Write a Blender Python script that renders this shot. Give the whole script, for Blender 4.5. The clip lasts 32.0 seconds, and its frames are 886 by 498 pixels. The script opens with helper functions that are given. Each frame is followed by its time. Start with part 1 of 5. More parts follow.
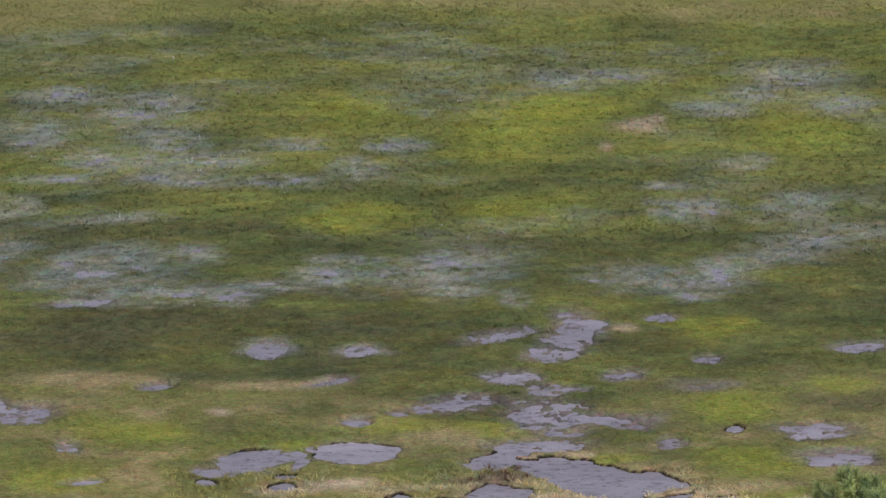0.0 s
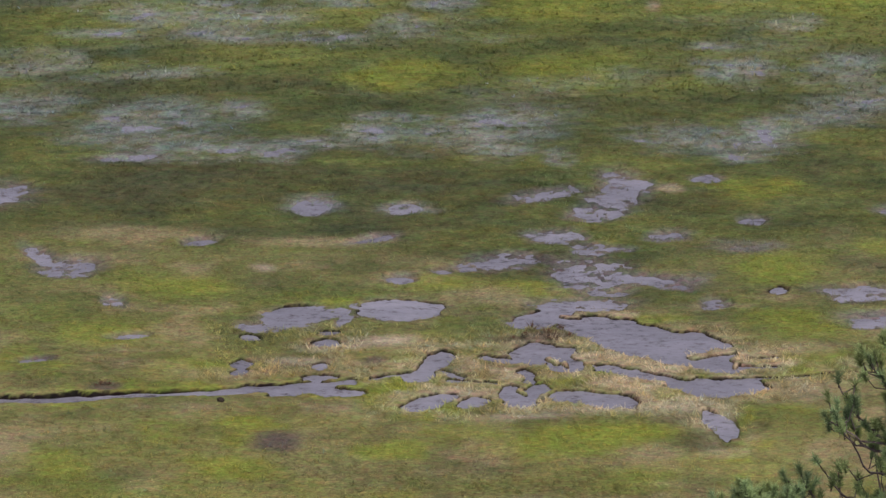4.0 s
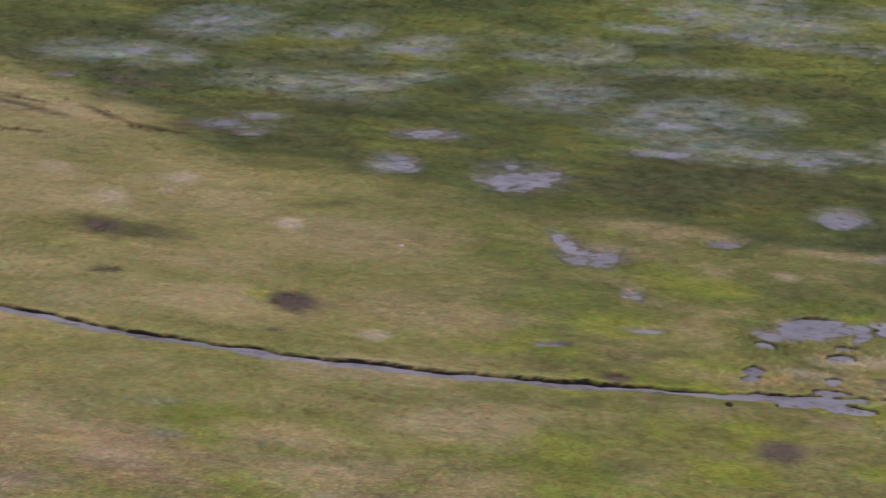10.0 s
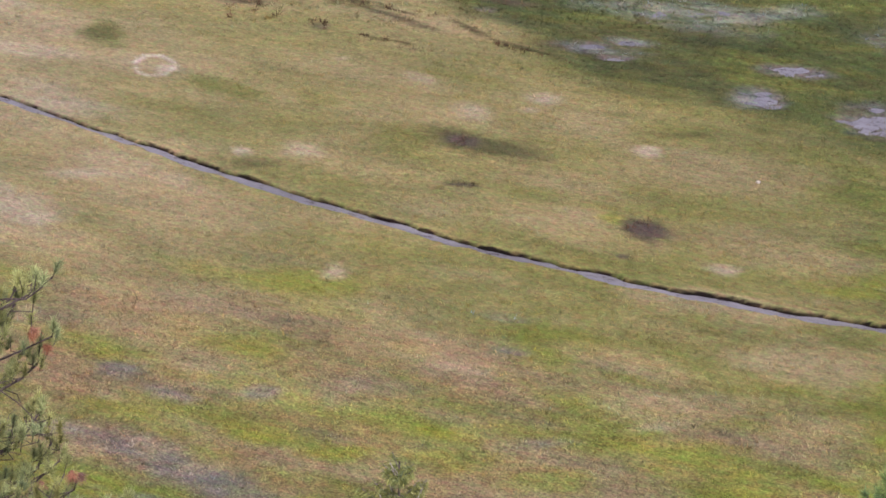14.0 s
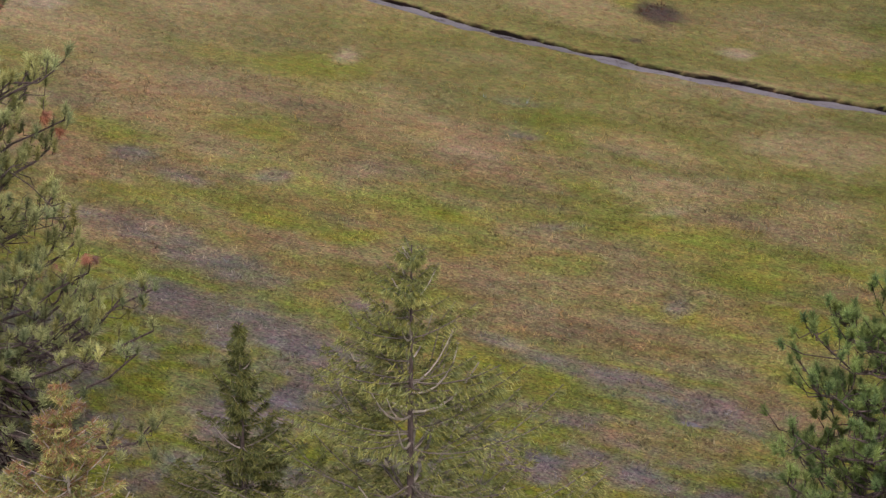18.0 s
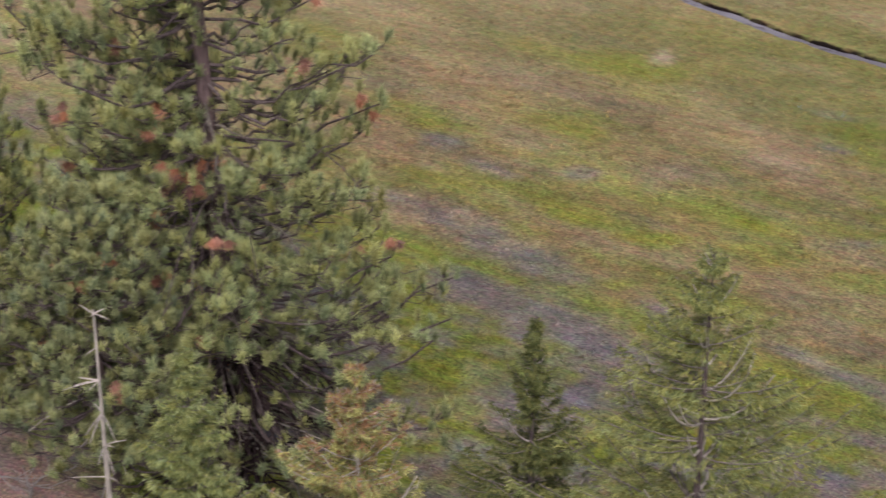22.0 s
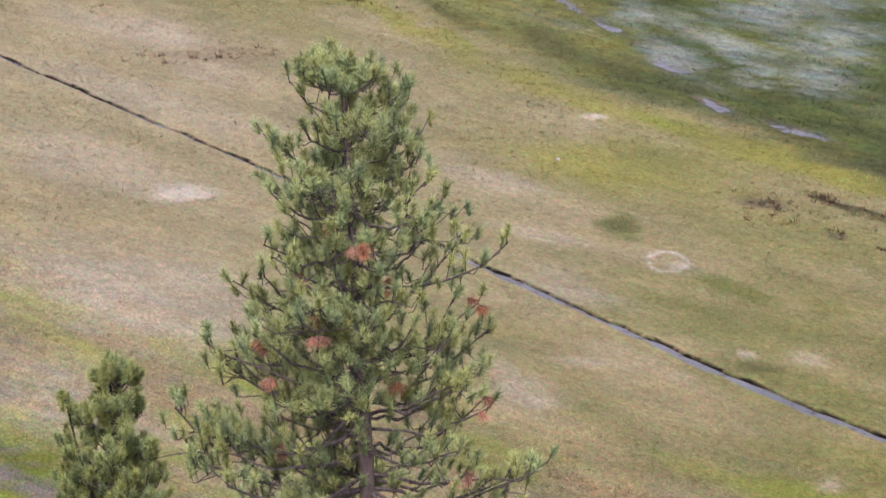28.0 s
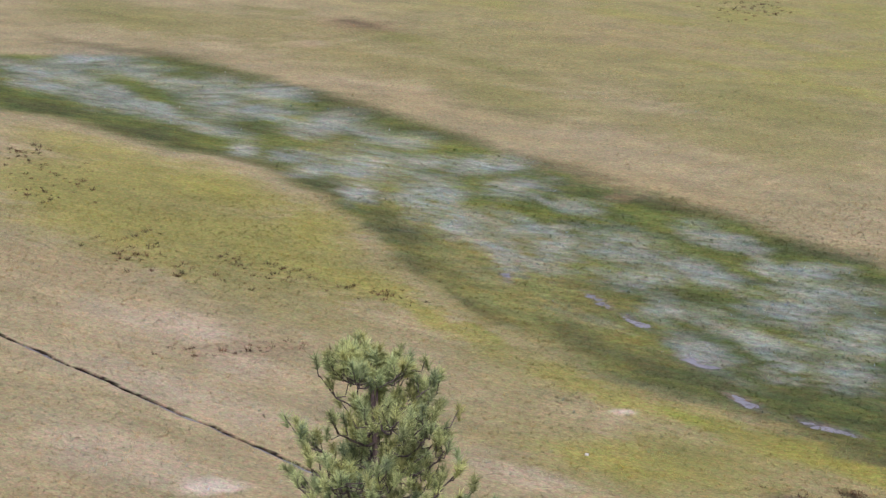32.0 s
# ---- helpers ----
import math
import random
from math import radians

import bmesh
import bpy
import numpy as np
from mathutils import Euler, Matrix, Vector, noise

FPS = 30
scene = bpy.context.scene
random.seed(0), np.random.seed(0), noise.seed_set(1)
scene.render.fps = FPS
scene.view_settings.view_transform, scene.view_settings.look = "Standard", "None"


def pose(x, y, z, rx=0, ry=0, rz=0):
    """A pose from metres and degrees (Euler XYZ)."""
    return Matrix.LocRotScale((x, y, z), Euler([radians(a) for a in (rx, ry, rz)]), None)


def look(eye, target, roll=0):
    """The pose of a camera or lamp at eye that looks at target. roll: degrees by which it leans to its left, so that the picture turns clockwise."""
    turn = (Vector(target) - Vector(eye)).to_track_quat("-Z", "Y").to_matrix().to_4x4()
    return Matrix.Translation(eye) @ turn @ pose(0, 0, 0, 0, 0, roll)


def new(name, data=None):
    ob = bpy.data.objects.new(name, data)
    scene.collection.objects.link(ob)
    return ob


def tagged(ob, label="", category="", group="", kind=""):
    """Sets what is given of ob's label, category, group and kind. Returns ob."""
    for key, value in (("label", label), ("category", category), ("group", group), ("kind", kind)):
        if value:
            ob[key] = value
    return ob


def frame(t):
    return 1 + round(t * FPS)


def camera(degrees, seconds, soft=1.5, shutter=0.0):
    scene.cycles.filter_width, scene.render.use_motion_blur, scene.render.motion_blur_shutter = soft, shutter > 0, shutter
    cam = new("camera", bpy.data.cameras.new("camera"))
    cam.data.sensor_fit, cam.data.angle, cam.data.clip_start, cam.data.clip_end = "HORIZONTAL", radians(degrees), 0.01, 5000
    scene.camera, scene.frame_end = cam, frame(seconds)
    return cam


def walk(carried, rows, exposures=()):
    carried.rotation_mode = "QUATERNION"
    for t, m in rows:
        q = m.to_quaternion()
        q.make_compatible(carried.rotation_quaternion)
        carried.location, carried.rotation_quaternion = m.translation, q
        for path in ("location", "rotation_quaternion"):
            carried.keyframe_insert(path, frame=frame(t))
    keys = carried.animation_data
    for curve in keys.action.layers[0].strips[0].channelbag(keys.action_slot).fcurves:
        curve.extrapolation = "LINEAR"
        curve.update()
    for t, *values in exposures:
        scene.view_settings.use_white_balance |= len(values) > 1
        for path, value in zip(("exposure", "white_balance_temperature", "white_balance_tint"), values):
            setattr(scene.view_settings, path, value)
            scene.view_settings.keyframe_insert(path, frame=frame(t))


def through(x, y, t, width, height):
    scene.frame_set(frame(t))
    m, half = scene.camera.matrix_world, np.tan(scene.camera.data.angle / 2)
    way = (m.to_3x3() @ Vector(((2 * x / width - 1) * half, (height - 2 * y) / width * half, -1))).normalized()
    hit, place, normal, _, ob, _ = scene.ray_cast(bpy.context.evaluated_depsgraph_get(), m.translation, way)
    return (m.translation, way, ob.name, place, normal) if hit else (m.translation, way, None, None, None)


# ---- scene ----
EYE = 45.0  # the drone hovers here and only turns
cam = camera(20.375, 32.0, soft=1.4, shutter=0.4)
# seconds, yaw to the left, pitch, roll
ROWS = [
    (0.0, 0.000, -22.149, -0.174),
    (0.5, 0.012, -22.159, -0.056),
    (1.0, 0.001, -22.457, -0.099),
    (1.5, -0.015, -23.080, -0.084),
    (2.0, -0.027, -23.736, -0.116),
    (2.5, -0.051, -24.371, -0.088),
    (4.5, 1.483, -25.509, -0.043),
    (5.0, 1.840, -25.503, -0.103),
    (5.5, 3.392, -25.501, -0.130),
    (6.0, 5.271, -25.460, -0.137),
    (6.5, 6.604, -25.429, -0.084),
    (7.0, 6.786, -25.409, -0.104),
    (7.5, 6.811, -25.388, -0.129),
    (8.0, 7.690, -25.375, -0.102),
    (8.5, 9.438, -25.377, -0.063),
    (9.0, 10.478, -25.394, -0.012),
    (9.5, 11.166, -25.412, -0.003),
    (10.0, 14.571, -25.418, 0.012),
    (10.5, 17.984, -25.426, 0.076),
    (11.0, 20.462, -25.432, 0.158),
    (11.5, 22.244, -25.428, 0.185),
    (12.0, 23.617, -25.423, 0.186),
    (12.5, 23.676, -25.442, 0.189),
    (13.0, 23.682, -25.665, 0.204),
    (13.5, 23.679, -26.303, 0.205),
    (14.0, 23.702, -27.141, 0.224),
    (14.5, 23.720, -28.048, 0.176),
    (15.0, 23.734, -28.949, 0.146),
    (15.5, 23.763, -29.843, 0.165),
    (17.5, 23.949, -32.167, 0.138),
    (18.0, 24.010, -32.156, 0.138),
    (18.5, 24.066, -32.152, 0.134),
    (19.0, 24.115, -32.151, 0.127),
    (19.5, 24.205, -32.154, 0.115),
    (20.0, 26.273, -32.162, 0.033),
    (20.5, 27.778, -32.164, -0.014),
    (21.0, 27.886, -32.161, -0.056),
    (21.5, 29.218, -32.172, -0.118),
    (22.0, 32.304, -32.191, -0.219),
    (22.5, 34.860, -32.221, -0.233),
    (23.0, 35.918, -32.271, -0.231),
    (23.5, 35.963, -32.300, -0.198),
    (24.0, 35.995, -32.724, -0.257),
    (24.5, 36.018, -33.266, -0.278),
    (25.0, 36.075, -32.145, -0.241),
    (25.5, 36.146, -30.073, -0.192),
    (26.0, 36.221, -28.477, -0.119),
    (26.5, 36.310, -26.772, -0.011),
    (28.5, 36.674, -21.460, 0.077),
    (29.0, 36.760, -20.476, 0.109),
    (29.5, 36.851, -19.533, 0.097),
    (30.0, 36.937, -18.539, 0.151),
    (30.5, 37.020, -17.565, 0.169),
    (31.0, 37.102, -16.706, 0.138),
    (31.5, 37.199, -16.037, 0.165),
    (32.0, 37.305, -15.715, 0.152),
]
EXPOSURES = [
    (0.0, -0.04, 6350, 24), (5.0, -0.12, 6350, 25), (9.0, -0.15, 6350, 26), (10.0, -0.18, 6350, 26), (11.0, -0.22, 6400, 27), (12.0, -0.05, 6450, 28),
    (13.0, 0.15, 6400, 28), (15.0, 0.25, 6500, 28), (17.5, -0.24, 6950, 27), (20.0, -0.26, 6900, 27), (21.0, -0.15, 6700, 27), (22.0, -0.02, 6500, 26),
    (23.0, 0.33, 6250, 26), (24.5, 0.48, 6000, 25), (26.5, 0.38, 6050, 24), (29.0, 0.22, 6250, 23), (32.0, 0.15, 6250, 22),
]
walk(cam, [(t, pose(0, 0, EYE, 90 + pitch, 0, yaw) @ pose(0, 0, 0, 0, 0, roll)) for t, yaw, pitch, roll in ROWS], EXPOSURES)

# ---- light ----
world = bpy.data.worlds.new("overcast_sky")
scene.world = world
world.use_nodes = True
wt = world.node_tree
sky = wt.nodes.new("ShaderNodeTexSky")
sky.sky_type, sky.sun_disc = "NISHITA", False
sky.sun_elevation, sky.sun_rotation = radians(52), radians(150)
sky.air_density, sky.dust_density, sky.ozone_density = 0.7, 4.0, 0.6
wt.nodes["Background"].inputs["Strength"].default_value = 0.12
veil = wt.nodes.new("ShaderNodeHueSaturation")  # thin cloud takes most of the blue
veil.inputs["Saturation"].default_value = 0.45
wt.links.new(sky.outputs["Color"], veil.inputs["Color"])
wt.links.new(veil.outputs["Color"], wt.nodes["Background"].inputs["Color"])
sun = new("sun", bpy.data.lights.new("sun", "SUN"))
sun.data.energy, sun.data.angle, sun.data.color = 1.3, radians(14), (1.0, 0.95, 0.88)
sun.matrix_world = look((30, -40, 80), (0, 0, 0))


# ---- materials ----
def material(name, rough=0.8, spec=0.3):
    m = bpy.data.materials.new(name)
    m.use_nodes = True
    b = m.node_tree.nodes["Principled BSDF"]
    b.inputs["Roughness"].default_value = rough
    b.inputs["Specular IOR Level"].default_value = spec
    return m, m.node_tree, b


def mix(nt, a, b, fac, kind="MIX"):
    n = nt.nodes.new("ShaderNodeMix")
    n.data_type, n.blend_type = "RGBA", kind
    for socket, value in ((n.inputs[0], fac), (n.inputs[6], a), (n.inputs[7], b)):
        if hasattr(value, "links"):
            nt.links.new(value, socket)
        else:
            socket.default_value = value if isinstance(value, float) else (*value, 1)
    return n.outputs[2]


def noise_node(nt, scale, detail=4.0, stretch=(1, 1, 1), rough=0.6):
    co = nt.nodes.new("ShaderNodeTexCoord")
    mp = nt.nodes.new("ShaderNodeMapping")
    mp.inputs["Scale"].default_value = stretch
    n = nt.nodes.new("ShaderNodeTexNoise")
    n.inputs["Scale"].default_value, n.inputs["Detail"].default_value, n.inputs["Roughness"].default_value = scale, detail, rough
    nt.links.new(co.outputs["Object"], mp.inputs["Vector"])
    nt.links.new(mp.outputs["Vector"], n.inputs["Vector"])
    return n.outputs["Fac"]


def ramp(nt, fac, stops):
    r = nt.nodes.new("ShaderNodeValToRGB")
    e = r.color_ramp.elements
    while len(e) < len(stops):
        e.new(0.5)
    for el, (p, c) in zip(e, stops):
        el.position, el.color = p, (*c, 1)
    nt.links.new(fac, r.inputs["Fac"])
    return r.outputs["Color"]


def bump(nt, b, height, strength, dist):
    n = nt.nodes.new("ShaderNodeBump")
    n.inputs["Strength"].default_value, n.inputs["Distance"].default_value = strength, dist
    nt.links.new(height, n.inputs["Height"])
    nt.links.new(n.outputs["Normal"], b.inputs["Normal"])


def tinted(name, rough, spec, attr="tone", lo=0.6, hi=1.4, scale=3.0, stretch=(1, 1, 1), relief=0.0):
    """The colour that the mesh carries, broken by grain at two scales."""
    m, nt, b = material(name, rough, spec)
    a = nt.nodes.new("ShaderNodeAttribute")
    a.attribute_name = attr
    g = ramp(nt, noise_node(nt, scale, 5, stretch, 0.7), [(0.3, (lo, lo, lo)), (0.7, (hi, hi, hi))])
    c = mix(nt, a.outputs["Color"], g, 1.0, "MULTIPLY")
    g2 = ramp(nt, noise_node(nt, scale * 0.13, 4, stretch), [(0.3, (0.86, 0.87, 0.9)), (0.7, (1.14, 1.12, 1.08))])
    c = mix(nt, c, g2, 1.0, "MULTIPLY")
    nt.links.new(c, b.inputs["Base Color"])
    if relief:
        bump(nt, b, noise_node(nt, scale, 5, stretch, 0.7), 0.8, relief)
    return m


TURF = tinted("turf", 0.95, 0.1, lo=0.8, hi=1.2, scale=2.2, stretch=(0.7, 1.2, 1), relief=0.06)
nt, b = TURF.node_tree, TURF.node_tree.nodes["Principled BSDF"]
thatch = ramp(nt, noise_node(nt, 5.5, 4, (0.8, 1.3, 1), 0.75), [(0.32, (0.62, 0.55, 0.62)), (0.47, (0.95, 0.93, 0.98)), (0.55, (1.0, 1.05, 0.97)), (0.7, (1.45, 1.42, 1.35))])
warm = ramp(nt, noise_node(nt, 3.1, 3, (0.7, 1.4, 1), 0.6), [(0.35, (0.88, 1.06, 0.9)), (0.5, (1, 1, 1)), (0.66, (1.2, 0.97, 1.05))])
c = mix(nt, b.inputs["Base Color"].links[0].from_socket, thatch, 1.0, "MULTIPLY")
nt.links.new(mix(nt, c, warm, 1.0, "MULTIPLY"), b.inputs["Base Color"])
BLADES = tinted("grass_blades", 0.8, 0.15, lo=0.88, hi=1.12, scale=0.6)
for m in (TURF, BLADES):  # dark small hollows and pale tips, put in by colour alone, a hand's width apart
    nt, b = m.node_tree, m.node_tree.nodes["Principled BSDF"]
    pock = ramp(nt, noise_node(nt, 11.0, 3, (0.75, 1.3, 0.6), 0.65), [(0.3, (0.35, 0.33, 0.36)), (0.44, (0.85, 0.85, 0.87)), (0.56, (1.12, 1.13, 1.08)), (0.7, (1.6, 1.58, 1.45))])
    coarse = nt.nodes.new("ShaderNodeAttribute")  # alpha: how tussocky the turf is
    coarse.attribute_name = "tone"
    nt.links.new(mix(nt, b.inputs["Base Color"].links[0].from_socket, pock, coarse.outputs["Alpha"], "MULTIPLY"), b.inputs["Base Color"])


def soften(m, through=0.5, up=0.0):
    """Blades and needles let part of the light through to their other side."""
    nt = m.node_tree
    b = nt.nodes["Principled BSDF"]
    t, s = nt.nodes.new("ShaderNodeBsdfTranslucent"), nt.nodes.new("ShaderNodeMixShader")
    s.inputs["Fac"].default_value = through
    nt.links.new(b.inputs["Base Color"].links[0].from_socket, t.inputs["Color"])
    nt.links.new(b.outputs["BSDF"], s.inputs[1])
    nt.links.new(t.outputs["BSDF"], s.inputs[2])
    nt.links.new(s.outputs["Shader"], nt.nodes["Material Output"].inputs["Surface"])
    if up:  # a tuft is lit as a whole, more than needle by needle
        g, k, a, n = (nt.nodes.new(c) for c in ("ShaderNodeNewGeometry", "ShaderNodeVectorMath", "ShaderNodeVectorMath", "ShaderNodeVectorMath"))
        k.operation, a.operation, n.operation = "SCALE", "ADD", "NORMALIZE"
        k.inputs["Scale"].default_value = 1 - up
        a.inputs[1].default_value = (0, 0, up)
        nt.links.new(g.outputs["Normal"], k.inputs[0])
        nt.links.new(k.outputs["Vector"], a.inputs[0])
        nt.links.new(a.outputs["Vector"], n.inputs[0])
        nt.links.new(n.outputs["Vector"], b.inputs["Normal"])


soften(BLADES, 0.25, 0.8)
WATER, nt, b = material("shallow_water", 0.06, 0.75)
silt = ramp(nt, noise_node(nt, 0.35, 5, (0.5, 1, 1)), [(0.3, (0.19, 0.195, 0.225)), (0.7, (0.33, 0.335, 0.375))])
fleck = ramp(nt, noise_node(nt, 2.6, 5, (0.6, 1.3, 1), 0.75), [(0.33, (0.4, 0.36, 0.34)), (0.45, (0.95, 0.95, 0.95)), (0.7, (1.15, 1.15, 1.15))])
nt.links.new(mix(nt, silt, fleck, 1.0, "MULTIPLY"), b.inputs["Base Color"])
bump(nt, b, noise_node(nt, 9.0, 3), 0.2, 0.03)


def bark(name, dark, light, scale):
    m, nt, b = material(name, 0.9, 0.15)
    f = noise_node(nt, scale, 6, (1, 1, 0.25), 0.7)
    nt.links.new(ramp(nt, f, [(0.35, dark), (0.65, light)]), b.inputs["Base Color"])
    bump(nt, b, f, 0.9, 0.03)
    return m


BARK = bark("pine_bark", (0.07, 0.052, 0.055), (0.27, 0.2, 0.195), 5)
DARKBARK = bark("dark_bark", (0.03, 0.02, 0.021), (0.1, 0.066, 0.062), 5)
# a darker copy of bark that carries the shade under the crown
SHADEBARK = bark("shade_dark_dead_wood", (0.018, 0.012, 0.013), (0.065, 0.045, 0.046), 6)
TWIG = bark("twig_bark", (0.06, 0.047, 0.048), (0.23, 0.19, 0.185), 8)
GREYTWIG = bark("grey_twig", (0.12, 0.11, 0.1), (0.34, 0.31, 0.27), 8)
DEADWOOD = bark("bleached_wood", (0.4, 0.37, 0.33), (0.72, 0.68, 0.62), 7)


def foliage(name, stops, rough=0.6):
    m, nt, b = material(name, rough, 0.3)
    geo = nt.nodes.new("ShaderNodeNewGeometry")
    c = ramp(nt, geo.outputs["Random Per Island"], stops)
    a = nt.nodes.new("ShaderNodeAttribute")
    a.attribute_name = "tone"
    nt.links.new(mix(nt, c, a.outputs["Color"], 1.0, "MULTIPLY"), b.inputs["Base Color"])
    b.inputs["Transmission Weight"].default_value = 0.0
    return m


NEEDLES = foliage("pine_needles", [(0.0, (0.21, 0.26, 0.14)), (0.5, (0.37, 0.43, 0.235)), (1.0, (0.55, 0.605, 0.365))])
REDNEEDLES = foliage("dead_needles", [(0.0, (0.42, 0.18, 0.11)), (1.0, (0.66, 0.37, 0.26))])
FIRNEEDLES = foliage("fir_needles", [(0.0, (0.19, 0.22, 0.10)), (0.5, (0.40, 0.43, 0.21)), (1.0, (0.66, 0.67, 0.4))])
BROWNED = foliage("browned_sprays", [(0.0, (0.30, 0.17, 0.09)), (1.0, (0.62, 0.42, 0.26))])
for m in (NEEDLES, REDNEEDLES, FIRNEEDLES, BROWNED):
    soften(m, 0.16, 0.5 if m is NEEDLES else 0.3)


# ---- mesh helpers ----
def soup(name, verts, faces, mat, parent=None, tones=None, smooth=False, label=""):
    """One mesh object out of arrays of corners and of triangles or quads."""
    verts, faces = np.asarray(verts, np.float32), np.asarray(faces, np.int32)
    me = bpy.data.meshes.new(name)
    n, k = faces.shape
    me.vertices.add(len(verts))
    me.vertices.foreach_set("co", verts.ravel())
    me.loops.add(n * k)
    me.loops.foreach_set("vertex_index", faces.ravel())
    me.polygons.add(n)
    me.polygons.foreach_set("loop_start", np.arange(0, n * k, k, dtype=np.int32))
    me.polygons.foreach_set("loop_total", np.full(n, k, np.int32))
    me.update(calc_edges=True)
    if smooth:
        me.polygons.foreach_set("use_smooth", np.ones(n, bool))
    if tones is not None:
        at = me.attributes.new("tone", "FLOAT_COLOR", "POINT")
        if tones.shape[1] == 3:
            tones = np.concatenate([tones, np.ones((len(tones), 1))], 1)
        at.data.foreach_set("color", tones.astype(np.float32).ravel())
    me.materials.append(mat)
    ob = new(name, me)
    if parent is not None:
        ob.parent = parent
    if label:
        tagged(ob, label)
    return ob


def hashed(i, j, s):
    v = np.sin(i * 127.1 + j * 311.7 + s * 74.7) * 43758.5453
    return v - np.floor(v)


def value_noise(x, y, s=0):
    i, j = np.floor(x), np.floor(y)
    u, v = x - i, y - j
    u, v = u * u * (3 - 2 * u), v * v * (3 - 2 * v)
    return (hashed(i, j, s) * (1 - u) + hashed(i + 1, j, s) * u) * (1 - v) + (hashed(i, j + 1, s) * (1 - u) + hashed(i + 1, j + 1, s) * u) * v


def fbm(x, y, s=0, n=4):
    """Value noise in octaves, about -1 to 1."""
    out, a = 0, 0.55
    for k in range(n):
        out = out + a * (2 * value_noise(x * 2 ** k, y * 2 ** k, s + k * 7) - 1)
        a *= 0.55
    return out


def step(a, b, v):
    t = np.clip((v - a) / (b - a), 0, 1)
    return t * t * (3 - 2 * t)


# ---- the plan of the meadow ----
FLOODS, POOLS, PATCHES, SHRUBS, RINGS, CHANNELS, SHOALS, RIDGES = [], [], [], [], [], [], [], []
TONES = {
    "straw": (0.385, 0.325, 0.185), "pale": (0.505, 0.44, 0.335), "green": (0.18, 0.205, 0.06), "lime": (0.255, 0.305, 0.05),
    "marsh": (0.10, 0.13, 0.048), "rust": (0.31, 0.238, 0.15), "litter": (0.235, 0.215, 0.228), "dark": (0.088, 0.094, 0.048),
    # peat is wet soil, blackened further by the shade of undercut banks
    "mud": (0.06, 0.048, 0.04), "peat": (0.016, 0.012, 0.011), "glare": (0.33, 0.39, 0.36), "far_glare": (0.56, 0.61, 0.585), "bare": (0.66, 0.6, 0.52), "pink": (0.62, 0.46, 0.4), "bush": (0.13, 0.075, 0.055), "olive": (0.27, 0.266, 0.1), "blush": (0.52, 0.4, 0.33), "brown": (0.125, 0.1, 0.09), "moss": (0.33, 0.325, 0.085),
}
HOLD = {"rust": 0.5, "litter": 0.74, "lime": 0.6, "dark": 0.55, "green": 0.5, "olive": 0.5, "straw": 0.62, "brown": 0.7, "moss": 0.7, "bare": 0.85, "pink": 0.85, "blush": 0.38, "pale": 0.55, "mud": 0.62}
WATER_LEVEL = -0.18


def flood(x, y, rx, ry, turn):
    FLOODS.append((x, y, rx, ry, turn))


def pool(x, y, rx, ry, turn):
    POOLS.append((x, y, rx, ry, turn))


def shoal(x, y, rx, ry, turn):
    SHOALS.append((x, y, rx, ry, turn))


def patch(tone, x, y, rx, ry, turn):
    PATCHES.append((tone, x, y, rx, ry, turn))


def shrubs(x, y, rx, ry, turn):
    SHRUBS.append((x, y, rx, ry, turn))


def ring(x, y, rx, ry, turn):
    RINGS.append((x, y, rx, ry, turn))


def channel(x0, y0, x1, y1, half):
    CHANNELS.append((x0, y0, x1, y1, half))


def ridge(x0, y0, x1, y1, half):
    """A tussocky strip of straw-coloured sedge that stands between the pools."""
    RIDGES.append((x0, y0, x1, y1, half))


# pools, reedy shallows, flooded sedge, ridges and patches of turf: centre, half axes, turn
patch("rust", 11.2, 129.4, 1.56, 0.84, 42)
patch("dark", -34.3, 105.6, 4.09, 1.79, 9)
patch("dark", -51.9, 109.2, 3.21, 1.53, -17)
patch("dark", -39.3, 104.2, 5.16, 1.32, -8)
patch("dark", -32.8, 102.1, 4.33, 1.88, -11)
patch("dark", -43.3, 106.9, 3.52, 1.17, -10)
patch("dark", -28.4, 85.3, 1.26, 0.83, -36)
patch("pale", -31.1, 92.5, 0.61, 0.54, -40)
patch("straw", -31.3, 85.2, 3.45, 1.53, 9)
patch("straw", -27.7, 91.9, 4.84, 2.27, 9)
patch("straw", -34.7, 94.2, 2.85, 1.58, -20)
patch("pale", -37.2, 95.9, 0.91, 0.73, -7)
patch("pale", -24.5, 83.2, 0.70, 0.46, -10)
patch("straw", -57.9, 101.2, 5.00, 2.34, -9)
patch("straw", -45.5, 94.9, 6.03, 2.60, -10)
patch("pale", -39.6, 93.3, 1.08, 0.77, -33)
patch("pale", -43.4, 95.8, 0.90, 0.58, -18)
patch("pale", -47.0, 85.3, 0.53, 0.38, -5)
patch("pale", -44.5, 86.5, 1.05, 0.72, -27)
patch("pale", -51.5, 82.1, 2.41, 0.92, -13)
patch("pale", -52.2, 76.9, 1.98, 1.12, -30)
patch("pale", -48.4, 81.6, 2.20, 0.63, -18)
patch("straw", -32.9, 87.9, 3.76, 1.31, -1)
patch("straw", -49.0, 80.1, 7.82, 2.27, -17)
patch("pale", -30.9, 92.6, 0.60, 0.55, -41)
patch("pale", -38.3, 76.6, 0.57, 0.44, -61)
patch("pale", -24.3, 83.4, 0.78, 0.38, 4)
patch("dark", -38.8, 90.0, 1.77, 1.07, -11)
patch("dark", -37.0, 90.2, 2.00, 0.98, 10)
patch("dark", -28.4, 85.4, 1.37, 1.04, -20)
